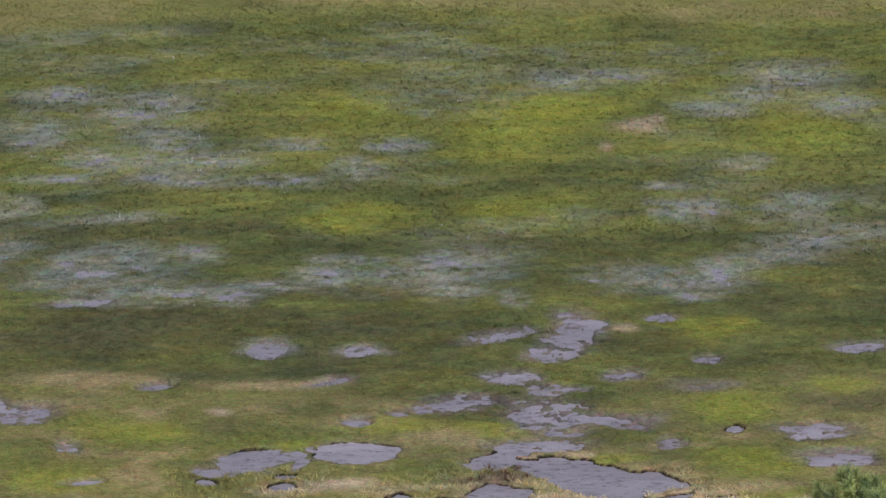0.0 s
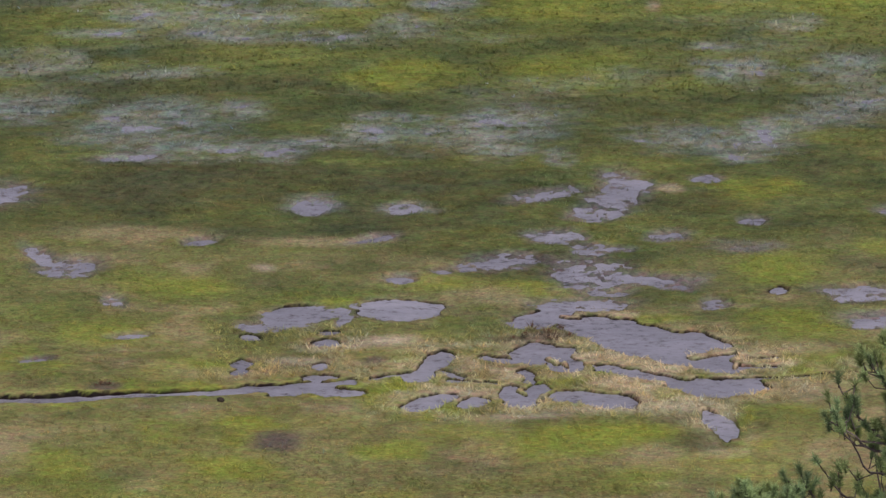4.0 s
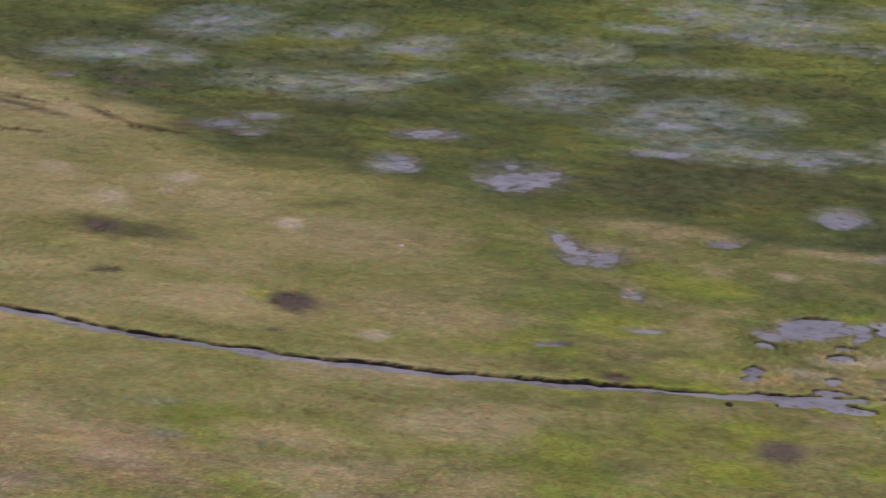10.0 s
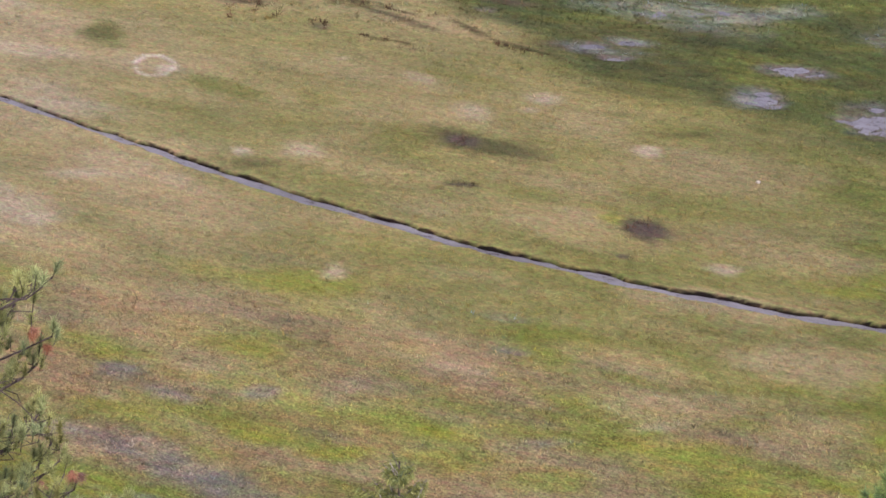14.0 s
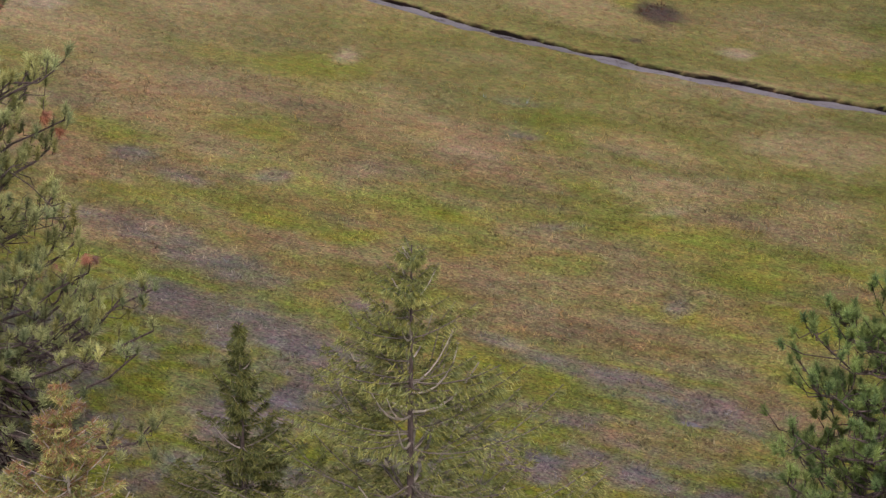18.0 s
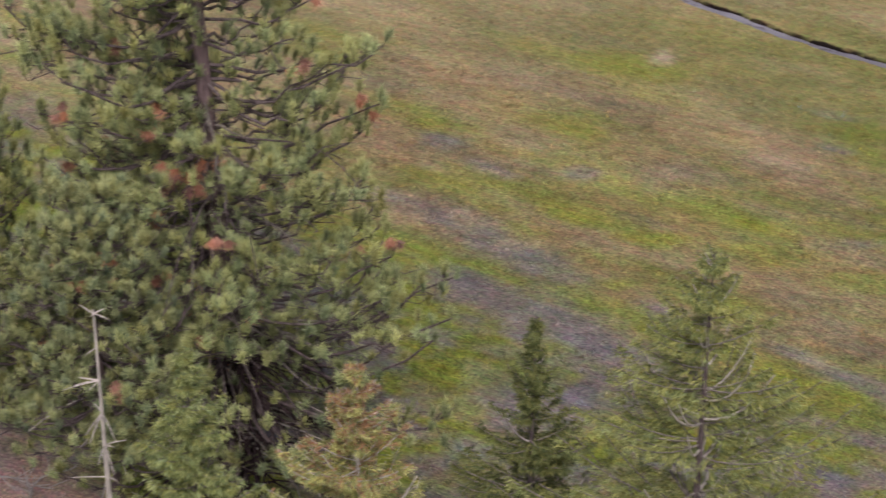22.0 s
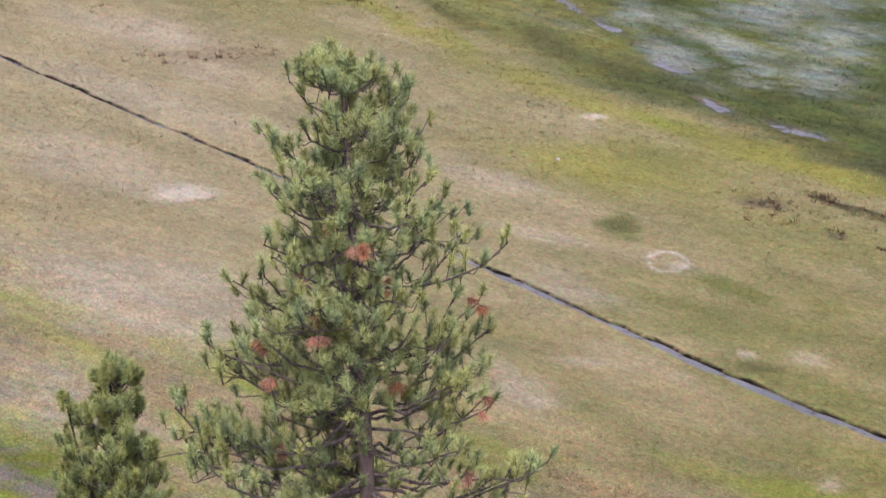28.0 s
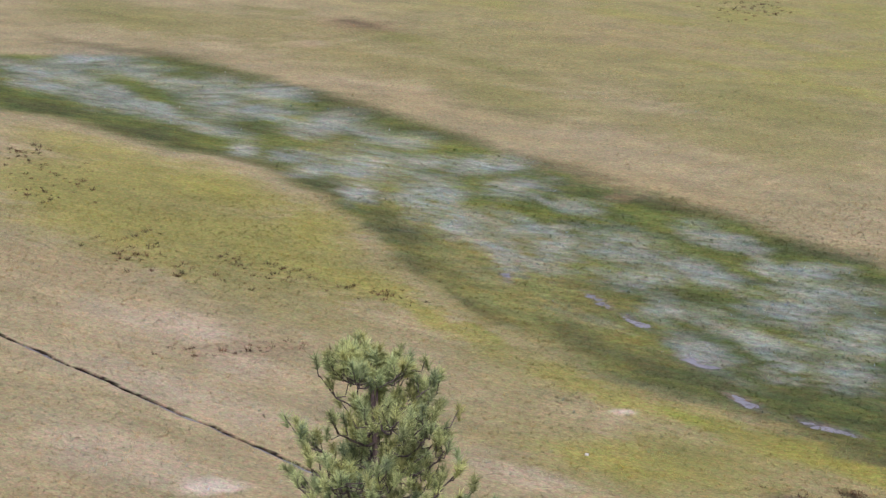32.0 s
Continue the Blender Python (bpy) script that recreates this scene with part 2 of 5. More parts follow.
patch("dark", -37.0, 86.1, 1.09, 0.43, 11)
patch("green", -50.8, 91.1, 2.12, 0.83, -9)
patch("green", -46.5, 91.6, 1.46, 0.84, -12)
patch("green", -59.6, 94.7, 1.99, 0.90, -34)
patch("green", -29.7, 95.4, 1.82, 0.87, -4)
shrubs(-51.8, 103.5, 2.72, 0.33, -10)
patch("mud", -53.5, 103.9, 0.71, 0.44, -25)
shrubs(-47.9, 103.2, 1.84, 0.28, -2)
shrubs(-43.6, 102.2, 1.27, 0.33, -23)
shrubs(-40.2, 100.6, 2.75, 0.25, -10)
shrubs(-46.9, 99.2, 2.45, 0.19, -5)
patch("lime", -28.9, 75.1, 1.99, 1.23, -4)
patch("lime", -30.1, 85.7, 0.87, 0.63, -15)
patch("lime", -38.7, 75.9, 2.37, 0.88, 1)
patch("lime", -44.3, 67.9, 2.13, 0.67, -14)
patch("green", -31.9, 76.9, 3.75, 1.52, 1)
patch("green", -41.4, 89.2, 1.89, 1.17, -52)
patch("straw", -24.4, 74.5, 2.10, 0.81, 2)
patch("rust", -32.0, 73.3, 2.20, 0.82, 2)
patch("pale", -38.4, 76.8, 0.71, 0.66, -54)
patch("pale", -30.7, 72.0, 1.30, 0.48, 3)
patch("straw", -50.4, 74.5, 2.76, 1.23, -11)
patch("lime", -28.5, 74.8, 1.89, 1.52, -32)
patch("green", -31.9, 75.2, 2.99, 1.43, -5)
patch("pink", -41.6, 41.4, 3.85, 2.50, 7)
patch("pink", -45.7, 41.6, 2.93, 1.70, -42)
patch("lime", -56.8, 52.2, 1.60, 0.60, -44)
patch("pale", -67.8, 64.9, 5.35, 2.82, -11)
patch("pale", -72.3, 75.5, 7.92, 3.88, -10)
patch("pale", -53.3, 76.2, 3.23, 0.95, -58)
patch("straw", -48.2, 74.1, 3.91, 2.17, -7)
patch("rust", -46.3, 70.1, 1.88, 1.29, 1)
patch("rust", -44.2, 66.2, 2.55, 1.25, -56)
patch("pale", -54.7, 91.9, 0.42, 0.38, 89)
patch("green", -61.0, 56.1, 3.13, 1.47, -43)
patch("pale", -74.2, 74.3, 8.55, 4.56, -17)
patch("pale", -86.7, 85.2, 6.73, 2.72, -8)
patch("straw", -80.6, 79.0, 7.31, 2.78, -4)
patch("pale", -91.2, 100.4, 3.72, 2.16, -21)
patch("pale", -99.8, 103.4, 7.36, 2.37, -8)
patch("pale", -57.6, 86.7, 3.06, 1.38, -6)
patch("pale", -69.1, 107.0, 0.68, 0.55, 44)
patch("pale", -54.6, 92.1, 0.51, 0.37, -38)
patch("pale", -68.3, 95.9, 3.34, 1.40, -0)
patch("pale", -61.9, 91.2, 2.49, 1.26, -2)
patch("green", -59.2, 94.1, 1.59, 1.13, -34)
patch("green", -51.6, 91.2, 2.25, 1.20, -1)
patch("green", -52.4, 88.2, 2.82, 0.86, 1)
patch("dark", -57.7, 108.2, 5.05, 2.22, -8)
patch("rust", -152.3, 188.3, 4.22, 1.83, -25)
patch("pale", -151.8, 177.3, 3.45, 1.61, -13)
patch("straw", -124.0, 162.4, 10.29, 3.11, -13)
patch("straw", -95.2, 150.3, 10.60, 2.97, -9)
patch("straw", -146.6, 176.1, 12.48, 3.54, -15)
patch("straw", -130.3, 199.8, 14.31, 6.88, -14)
patch("green", -102.5, 179.2, 12.46, 6.02, -18)
patch("green", -120.8, 167.7, 9.44, 4.19, -27)
patch("green", -178.1, 178.0, 14.22, 4.96, -14)
patch("pale", -69.1, 107.1, 0.68, 0.55, 46)
patch("pale", -98.0, 104.2, 3.52, 1.76, -6)
patch("pale", -91.4, 94.7, 10.81, 2.14, -3)
patch("straw", -113.0, 108.0, 8.78, 3.65, -9)
ring(-55.3, 92.1, 1.39, 0.94, -33)
patch("pale", -54.7, 92.1, 0.48, 0.34, -55)
shrubs(-55.4, 101.3, 1.85, 1.18, -31)
shrubs(-50.4, 99.9, 0.66, 0.55, -59)
shrubs(-53.5, 103.9, 0.71, 0.44, -25)
shrubs(-44.7, 98.6, 0.67, 0.56, 24)
shrubs(-136.0, 127.4, 6.44, 2.94, -27)
shrubs(-113.9, 115.1, 4.29, 2.08, -44)
shrubs(-96.1, 100.7, 1.01, 0.85, 24)
shrubs(-92.4, 103.0, 3.39, 1.57, 57)
shrubs(-102.9, 115.9, 3.92, 2.17, -25)
shrubs(-98.6, 115.9, 4.38, 1.38, 3)
shrubs(-106.7, 116.3, 2.19, 1.05, -37)
shrubs(-92.9, 116.4, 2.99, 1.06, -12)
shrubs(-128.8, 119.9, 4.55, 1.77, -4)
shrubs(-127.5, 219.9, 5.33, 3.54, -41)
shrubs(-53.8, 104.1, 0.81, 0.67, -86)
shrubs(-106.9, 112.7, 2.93, 1.49, -32)
shrubs(-55.0, 101.0, 1.69, 1.27, -32)
shrubs(-52.9, 103.5, 1.02, 0.77, -35)
shrubs(-38.6, 90.3, 0.72, 0.51, -25)
shrubs(-37.0, 86.1, 0.73, 0.22, 12)
shrubs(-28.6, 85.5, 0.73, 0.49, -9)
shrubs(-14.7, 82.3, 0.54, 0.36, 2)
shrubs(2.2, 86.8, 1.12, 0.62, 7)
patch("rust", -114.4, 115.6, 4.47, 2.39, -37)
patch("rust", -92.4, 103.0, 3.99, 2.14, 36)
patch("olive", -116.3, 122.6, 19.07, 8.25, -14)
patch("olive", -64.0, 100.5, 14.76, 3.58, -10)
patch("olive", -95.9, 111.0, 9.94, 3.38, -10)
patch("olive", -103.6, 167.5, 19.47, 4.27, -4)
patch("olive", -137.4, 173.1, 20.85, 4.80, -6)
patch("pink", -45.7, 43.8, 2.89, 1.65, 10)
patch("pink", -39.5, 40.7, 3.45, 1.56, 34)
patch("peat", -52.3, 103.3, 1.91, 0.25, -12)
patch("peat", -48.9, 102.7, 1.79, 0.18, -17)
patch("mud", -46.3, 101.8, 2.10, 0.29, -17)
patch("olive", -88.7, 124.3, 18.75, 6.35, -36)
patch("olive", -90.9, 125.2, 19.51, 5.16, -35)
patch("olive", -115.4, 141.2, 15.39, 3.40, -33)
pool(-9.3, 87.3, 0.43, 0.30, 4)
pool(-9.4, 86.6, 0.39, 0.29, 25)
pool(-9.5, 84.3, 0.40, 0.37, -5)
pool(-9.5, 83.7, 0.35, 0.23, 4)
pool(-6.3, 87.0, 0.36, 0.20, 5)
pool(-6.4, 86.1, 0.40, 0.29, 6)
pool(-6.4, 84.1, 0.33, 0.31, -89)
pool(-6.4, 83.3, 0.56, 0.23, 5)
pool(-7.2, 82.2, 1.10, 0.35, 18)
pool(-5.5, 82.1, 0.87, 0.35, -7)
pool(-2.0, 84.5, 0.96, 0.48, 59)
pool(-2.5, 83.5, 0.64, 0.44, 46)
pool(-2.2, 81.4, 0.99, 0.46, 25)
pool(-0.5, 81.4, 0.66, 0.34, 41)
pool(1.9, 85.4, 0.91, 0.73, 43)
pool(2.9, 85.0, 0.94, 0.61, 85)
pool(3.3, 84.2, 0.43, 0.38, 62)
pool(1.0, 82.0, 0.58, 0.46, 82)
pool(2.0, 82.5, 0.52, 0.36, 39)
pool(1.5, 81.5, 0.72, 0.39, 7)
pool(1.6, 83.5, 0.46, 0.25, -78)
pool(2.9, 82.0, 0.47, 0.35, 12)
pool(4.4, 81.7, 1.23, 0.57, -13)
pool(4.2, 87.8, 1.34, 0.79, -4)
pool(6.2, 86.8, 2.19, 1.20, -27)
pool(7.7, 85.9, 1.74, 1.33, -11)
pool(2.4, 88.5, 1.38, 0.63, 31)
pool(5.5, 83.9, 1.22, 0.31, -21)
pool(7.3, 83.1, 1.29, 0.44, -17)
pool(8.9, 82.7, 1.28, 0.70, 9)
channel(-4.51, 83.24, -2.76, 83.67, 0.13)
channel(-1.68, 83.86, -0.84, 83.33, 0.13)
channel(-0.11, 85.01, 0.98, 84.64, 0.26)
channel(-1.37, 83.11, 0.46, 82.90, 0.09)
pool(7.5, 85.7, 1.29, 0.90, -54)
pool(8.9, 84.5, 0.98, 0.56, -13)
pool(9.3, 82.8, 1.33, 0.63, -4)
pool(7.3, 83.2, 1.32, 0.40, -18)
pool(8.5, 80.2, 0.72, 0.36, -69)
pool(8.9, 79.4, 0.59, 0.29, 83)
channel(10.00, 84.41, 11.32, 84.55, 0.10)
channel(9.68, 83.40, 11.87, 83.58, 0.08)
channel(11.88, 83.67, 14.56, 84.21, 0.06)
channel(9.84, 85.07, 11.40, 85.25, 0.05)
ridge(3.60, 85.20, 5.22, 84.92, 0.32)
ridge(5.22, 84.78, 7.74, 83.45, 0.25)
ridge(4.32, 83.33, 6.65, 82.99, 0.19)
ridge(3.45, 82.72, 5.99, 82.36, 0.18)
ridge(-1.24, 82.31, 0.26, 81.99, 0.25)
ridge(0.23, 84.02, 1.32, 83.34, 0.22)
ridge(0.78, 83.29, 1.10, 82.87, 0.12)
ridge(-0.87, 84.39, 0.23, 84.16, 0.25)
ridge(2.18, 83.60, 2.64, 82.65, 0.25)
ridge(1.28, 82.53, 1.45, 82.10, 0.12)
ridge(1.96, 81.61, 2.13, 81.93, 0.12)
ridge(2.44, 84.91, 2.70, 84.65, 0.13)
ridge(3.00, 84.59, 3.13, 84.32, 0.10)
ridge(1.85, 84.39, 2.22, 84.06, 0.13)
ridge(4.67, 88.87, 5.79, 88.67, 0.13)
ridge(2.98, 88.57, 3.77, 88.49, 0.10)
ridge(8.09, 85.26, 9.81, 85.92, 0.23)
ridge(9.61, 84.51, 9.97, 85.25, 0.16)
ridge(10.02, 84.69, 11.79, 84.78, 0.10)
ridge(8.42, 83.87, 9.93, 83.77, 0.09)
ridge(7.58, 84.33, 8.44, 84.14, 0.06)
pool(-3.5, 89.1, 1.47, 0.86, -3)
pool(-7.8, 88.5, 1.16, 0.75, 19)
pool(-39.0, 42.7, 0.30, 0.25, -40)
patch("pink", -44.1, 42.1, 3.29, 2.26, 29)
patch("pink", -41.0, 42.0, 1.85, 1.25, 31)
patch("pink", -47.4, 44.1, 1.99, 1.52, 24)
patch("pale", -41.0, 43.5, 0.78, 0.34, 34)
patch("pale", -39.9, 42.8, 0.50, 0.33, 32)
patch("pale", -43.4, 39.2, 1.00, 0.37, 34)
shoal(-7.8, 88.4, 1.35, 0.99, 22)
shoal(-3.5, 89.1, 1.56, 1.01, -4)
shoal(-5.8, 88.0, 0.68, 0.26, 65)
shoal(-6.2, 88.8, 0.69, 0.40, 5)
shoal(4.3, 92.3, 1.91, 1.62, -64)
shoal(7.1, 91.9, 1.92, 0.88, -21)
shoal(3.8, 89.7, 1.95, 0.61, -0)
shoal(2.1, 88.3, 1.24, 0.62, 22)
shoal(4.3, 94.9, 0.77, 0.67, 6)
shoal(7.8, 96.3, 0.88, 0.69, 5)
shoal(3.0, 96.2, 1.27, 0.80, 1)
shoal(5.5, 94.9, 0.84, 0.34, 0)
shoal(9.2, 89.8, 0.58, 0.53, 51)
shoal(15.4, 91.0, 1.94, 0.74, -4)
shoal(6.1, 101.0, 2.69, 1.23, 83)
shoal(4.8, 98.5, 1.29, 0.84, 1)
shoal(2.6, 100.5, 1.56, 0.70, 23)
shoal(11.6, 97.9, 0.69, 0.47, 4)
shoal(18.3, 99.2, 1.25, 0.66, 3)
shoal(9.8, 102.5, 0.82, 0.45, 2)
shoal(0.4, 93.5, 1.19, 0.77, -0)
shoal(1.1, 93.8, 0.95, 0.88, 2)
shoal(-3.6, 91.8, 0.66, 0.43, -2)
shoal(-1.9, 92.6, 0.47, 0.32, -1)
shoal(-0.9, 93.0, 0.71, 0.38, -1)
shoal(15.8, 88.3, 1.59, 0.70, 2)
pool(12.0, 91.1, 0.38, 0.34, 56)
shoal(-19.0, 93.9, 1.25, 0.45, -48)
shoal(-17.4, 92.7, 1.31, 0.94, -3)
shoal(-15.3, 89.6, 0.80, 0.36, -42)
shoal(-14.1, 86.5, 0.79, 0.30, 11)
shoal(-22.3, 99.9, 2.22, 1.45, 1)
shoal(-27.5, 104.0, 1.44, 0.76, 9)
shoal(-28.2, 100.5, 0.99, 0.82, -65)
shoal(-4.8, 95.7, 1.09, 0.33, 21)
shoal(-16.6, 104.4, 1.45, 0.47, 11)
shoal(-3.7, 91.9, 0.70, 0.42, 14)
shoal(-7.7, 99.1, 1.00, 0.83, 22)
shoal(-3.8, 98.9, 0.70, 0.58, 26)
shoal(-17.5, 84.4, 0.78, 0.29, 10)
shoal(-12.3, 95.3, 0.97, 0.46, 11)
shoal(-47.4, 106.8, 0.64, 0.31, 10)
shoal(-43.8, 105.0, 0.56, 0.27, -9)
shoal(-37.5, 102.9, 0.70, 0.35, 25)
shoal(-36.0, 104.1, 0.71, 0.36, 26)
shoal(-35.8, 102.0, 0.75, 0.28, 25)
shoal(-29.7, 73.9, 0.73, 0.25, 7)
shoal(-18.0, 59.5, 0.61, 0.24, 6)
shoal(8.7, 80.4, 0.61, 0.38, -70)
flood(-21.9, 127.9, 2.68, 1.96, -71)
flood(-18.1, 123.6, 2.18, 1.87, -26)
flood(-15.1, 125.2, 3.79, 1.66, -83)
flood(-12.5, 123.6, 2.11, 1.14, -3)
flood(-13.6, 120.8, 3.25, 1.18, -1)
flood(-16.9, 131.7, 3.08, 2.73, -50)
flood(-4.4, 121.6, 1.31, 1.19, -11)
flood(-2.8, 125.5, 1.28, 1.08, -4)
flood(-8.9, 120.4, 1.77, 0.84, -2)
flood(-21.5, 116.8, 1.01, 0.84, -26)
flood(-19.8, 120.7, 2.36, 0.59, -1)
flood(-11.9, 110.3, 1.08, 0.97, -36)
flood(-5.7, 107.3, 1.55, 1.03, -3)
flood(-4.4, 109.5, 1.63, 0.57, -1)
flood(0.2, 108.6, 3.20, 1.86, 26)
flood(0.5, 105.8, 1.58, 1.21, -0)
flood(-16.2, 104.5, 1.86, 0.60, 7)
flood(-12.7, 105.4, 2.62, 0.87, 13)
flood(-10.0, 104.9, 0.83, 0.76, -49)
flood(-8.0, 106.4, 2.12, 0.61, -1)
flood(-7.8, 99.3, 1.10, 0.84, -6)
flood(-3.5, 99.0, 1.10, 0.54, -1)
flood(-17.0, 108.5, 2.15, 1.58, -73)
flood(-15.1, 110.3, 1.65, 1.15, -7)
flood(6.9, 136.6, 1.93, 1.85, 35)
flood(9.7, 137.7, 2.97, 1.27, 0)
flood(19.9, 137.4, 2.75, 2.43, 34)
flood(17.8, 134.5, 2.00, 1.77, 29)
flood(12.8, 116.1, 1.63, 1.49, 51)
flood(17.9, 116.8, 1.97, 1.62, 66)
flood(16.1, 122.7, 1.23, 1.09, 28)
flood(11.6, 119.3, 1.17, 0.66, 2)
flood(13.1, 108.3, 2.84, 1.28, 44)
flood(17.0, 111.0, 3.11, 1.42, 26)
flood(20.0, 112.7, 2.23, 1.05, 2)
flood(10.6, 106.8, 2.66, 1.50, 2)
flood(7.9, 107.3, 1.34, 0.96, 3)
flood(11.7, 105.2, 1.05, 0.60, 2)
flood(3.3, 104.7, 0.86, 0.68, 86)
flood(23.3, 132.4, 2.04, 1.55, 69)
flood(15.6, 132.0, 1.92, 1.37, 5)
flood(-8.0, 126.0, 1.84, 0.91, -1)
flood(-21.7, 134.3, 2.60, 1.41, -4)
flood(-42.4, 116.2, 2.44, 2.00, -9)
flood(-42.8, 110.6, 1.16, 0.85, -1)
flood(-35.0, 108.8, 3.59, 1.47, -0)
flood(-31.3, 114.6, 1.58, 1.37, -3)
flood(-23.5, 115.3, 2.53, 0.88, 10)
flood(-23.1, 110.3, 2.17, 1.87, 7)
flood(-16.2, 107.5, 2.96, 1.55, 11)
flood(-11.9, 110.1, 1.02, 0.92, 81)
flood(-5.2, 107.4, 1.86, 0.61, 11)
flood(-15.9, 123.4, 2.11, 1.32, 12)
flood(-12.2, 122.9, 1.80, 0.87, 12)
flood(-4.5, 122.5, 1.39, 1.22, 43)
flood(-9.6, 120.4, 1.18, 0.75, 14)
flood(-19.7, 120.8, 1.79, 0.60, 11)
flood(-37.1, 102.8, 1.61, 0.62, 9)
flood(-36.1, 104.1, 1.08, 0.56, 8)
flood(-16.5, 115.0, 1.99, 0.63, 11)
flood(-10.0, 105.2, 1.06, 0.92, 25)
flood(-13.7, 105.7, 2.12, 0.68, 11)
flood(-45.9, 110.4, 3.23, 1.29, 8)
flood(-42.0, 115.8, 1.79, 1.68, 67)
flood(-34.0, 108.8, 3.08, 1.35, 9)
flood(-31.3, 115.1, 1.70, 1.27, 34)
flood(-35.8, 116.1, 1.77, 1.09, 28)
flood(-28.4, 99.9, 0.94, 0.83, 73)
flood(-30.3, 110.9, 1.68, 0.76, 26)
flood(-30.8, 76.2, 1.12, 0.40, 13)
flood(-31.7, 57.1, 1.09, 0.57, 23)
flood(-31.3, 51.3, 0.85, 0.42, 23)
flood(-163.0, 151.8, 5.38, 1.35, -12)
flood(-149.2, 146.7, 5.30, 1.25, -16)
flood(-154.5, 157.8, 3.34, 2.22, -41)
flood(-161.5, 158.2, 5.36, 3.59, -39)
flood(-139.8, 145.8, 4.87, 1.16, -7)
flood(-132.8, 144.1, 4.21, 1.20, -11)
flood(-127.2, 141.0, 2.32, 0.98, -47)
flood(-142.1, 153.9, 6.50, 2.33, -47)
flood(-139.1, 157.8, 3.29, 2.54, -44)
flood(-136.1, 152.3, 2.87, 2.20, 33)
flood(-128.7, 151.6, 4.09, 2.16, -63)
flood(-122.3, 141.7, 2.09, 1.96, -28)
flood(-118.6, 138.7, 1.62, 1.29, -45)
flood(-116.4, 143.2, 4.77, 2.61, -50)
flood(-111.6, 136.5, 3.37, 1.00, -51)
flood(-113.0, 146.5, 2.62, 2.03, 38)
flood(-106.3, 138.5, 5.63, 2.15, -53)
flood(-100.8, 133.3, 3.66, 1.35, -53)
flood(-109.4, 148.2, 2.58, 2.50, -81)
flood(-103.5, 143.8, 2.72, 2.09, -57)
flood(-91.4, 132.6, 4.84, 1.45, -55)
flood(-94.6, 135.5, 2.36, 1.64, 40)
flood(-92.7, 128.9, 3.30, 0.86, -46)
flood(-87.7, 135.0, 4.09, 2.40, -38)
flood(-82.3, 130.2, 2.37, 1.82, -65)
flood(-80.1, 133.6, 2.80, 1.40, -31)
flood(-83.7, 140.9, 3.22, 1.26, -20)
flood(-71.6, 119.0, 2.76, 1.21, -32)
flood(-68.6, 121.1, 3.53, 0.54, -32)
flood(-65.6, 119.1, 2.07, 1.22, -65)
flood(-71.6, 129.8, 2.75, 2.36, -36)
flood(-70.9, 134.2, 3.23, 2.23, 14)
flood(-65.3, 125.3, 2.96, 1.78, -8)
flood(-75.1, 137.4, 2.25, 1.57, 46)
flood(-62.8, 120.6, 2.48, 1.75, -37)
flood(-65.5, 127.9, 2.21, 1.86, 78)
flood(-71.7, 123.1, 2.88, 0.63, -19)
flood(-119.2, 150.2, 2.25, 1.97, 37)
flood(-156.7, 148.5, 5.04, 1.71, -14)
shoal(-82.1, 124.0, 2.00, 0.30, -33)
shoal(-77.9, 121.8, 2.19, 0.31, -30)
shoal(-89.8, 124.7, 1.42, 0.36, -50)
shoal(-65.4, 113.1, 1.89, 0.53, -22)
shoal(-59.1, 111.9, 2.20, 0.46, -8)
shoal(-70.4, 117.3, 1.67, 0.74, -15)
patch("pale", -41.6, 62.4, 0.95, 0.39, 6)
patch("pale", -38.6, 62.8, 1.27, 0.35, 5)
patch("pale", -35.9, 61.9, 0.77, 0.50, 21)
patch("pale", -24.6, 60.9, 0.74, 0.22, 9)
patch("pale", -22.8, 71.0, 0.89, 0.31, 25)
patch("pale", -34.0, 69.1, 0.82, 0.57, 23)
patch("rust", -32.5, 62.4, 2.68, 0.66, 0)
patch("rust", -35.0, 62.8, 1.16, 0.58, 23)
patch("rust", -25.3, 62.1, 2.31, 0.51, 3)
patch("rust", -21.6, 63.2, 2.40, 0.91, 9)
patch("rust", -18.6, 62.3, 2.35, 0.63, 6)
patch("rust", -16.6, 61.9, 1.07, 0.49, 1)
patch("rust", -33.8, 69.2, 1.84, 1.62, 20)
patch("rust", -42.1, 71.5, 3.87, 2.24, 22)
patch("rust", -36.3, 70.1, 2.08, 1.47, 22)
patch("rust", -17.2, 58.4, 2.07, 0.74, 25)
patch("rust", -19.8, 57.9, 1.73, 0.52, 25)
patch("rust", -43.5, 63.7, 1.43, 1.02, 16)
patch("rust", -21.8, 70.7, 1.19, 0.60, 26)
patch("rust", -29.6, 64.8, 1.16, 0.58, 24)
patch("rust", -31.1, 72.2, 1.66, 0.83, 25)
patch("lime", -35.5, 64.5, 1.26, 0.43, 4)
patch("lime", -29.0, 65.9, 2.14, 0.88, 24)
patch("lime", -20.7, 64.6, 1.88, 0.50, 6)
patch("lime", -18.5, 64.4, 1.47, 0.39, 6)
patch("lime", -18.6, 68.2, 2.10, 1.05, 26)
patch("lime", -24.9, 66.1, 1.54, 0.71, 25)
patch("lime", -24.7, 59.8, 1.30, 0.43, 6)
patch("lime", -20.6, 59.1, 1.25, 0.30, 7)
patch("lime", -32.2, 55.5, 1.97, 1.24, 22)
patch("lime", -39.4, 58.8, 1.54, 1.25, 11)
patch("lime", -32.1, 61.6, 0.95, 0.35, 24)
patch("lime", -23.0, 59.4, 1.07, 0.37, 25)
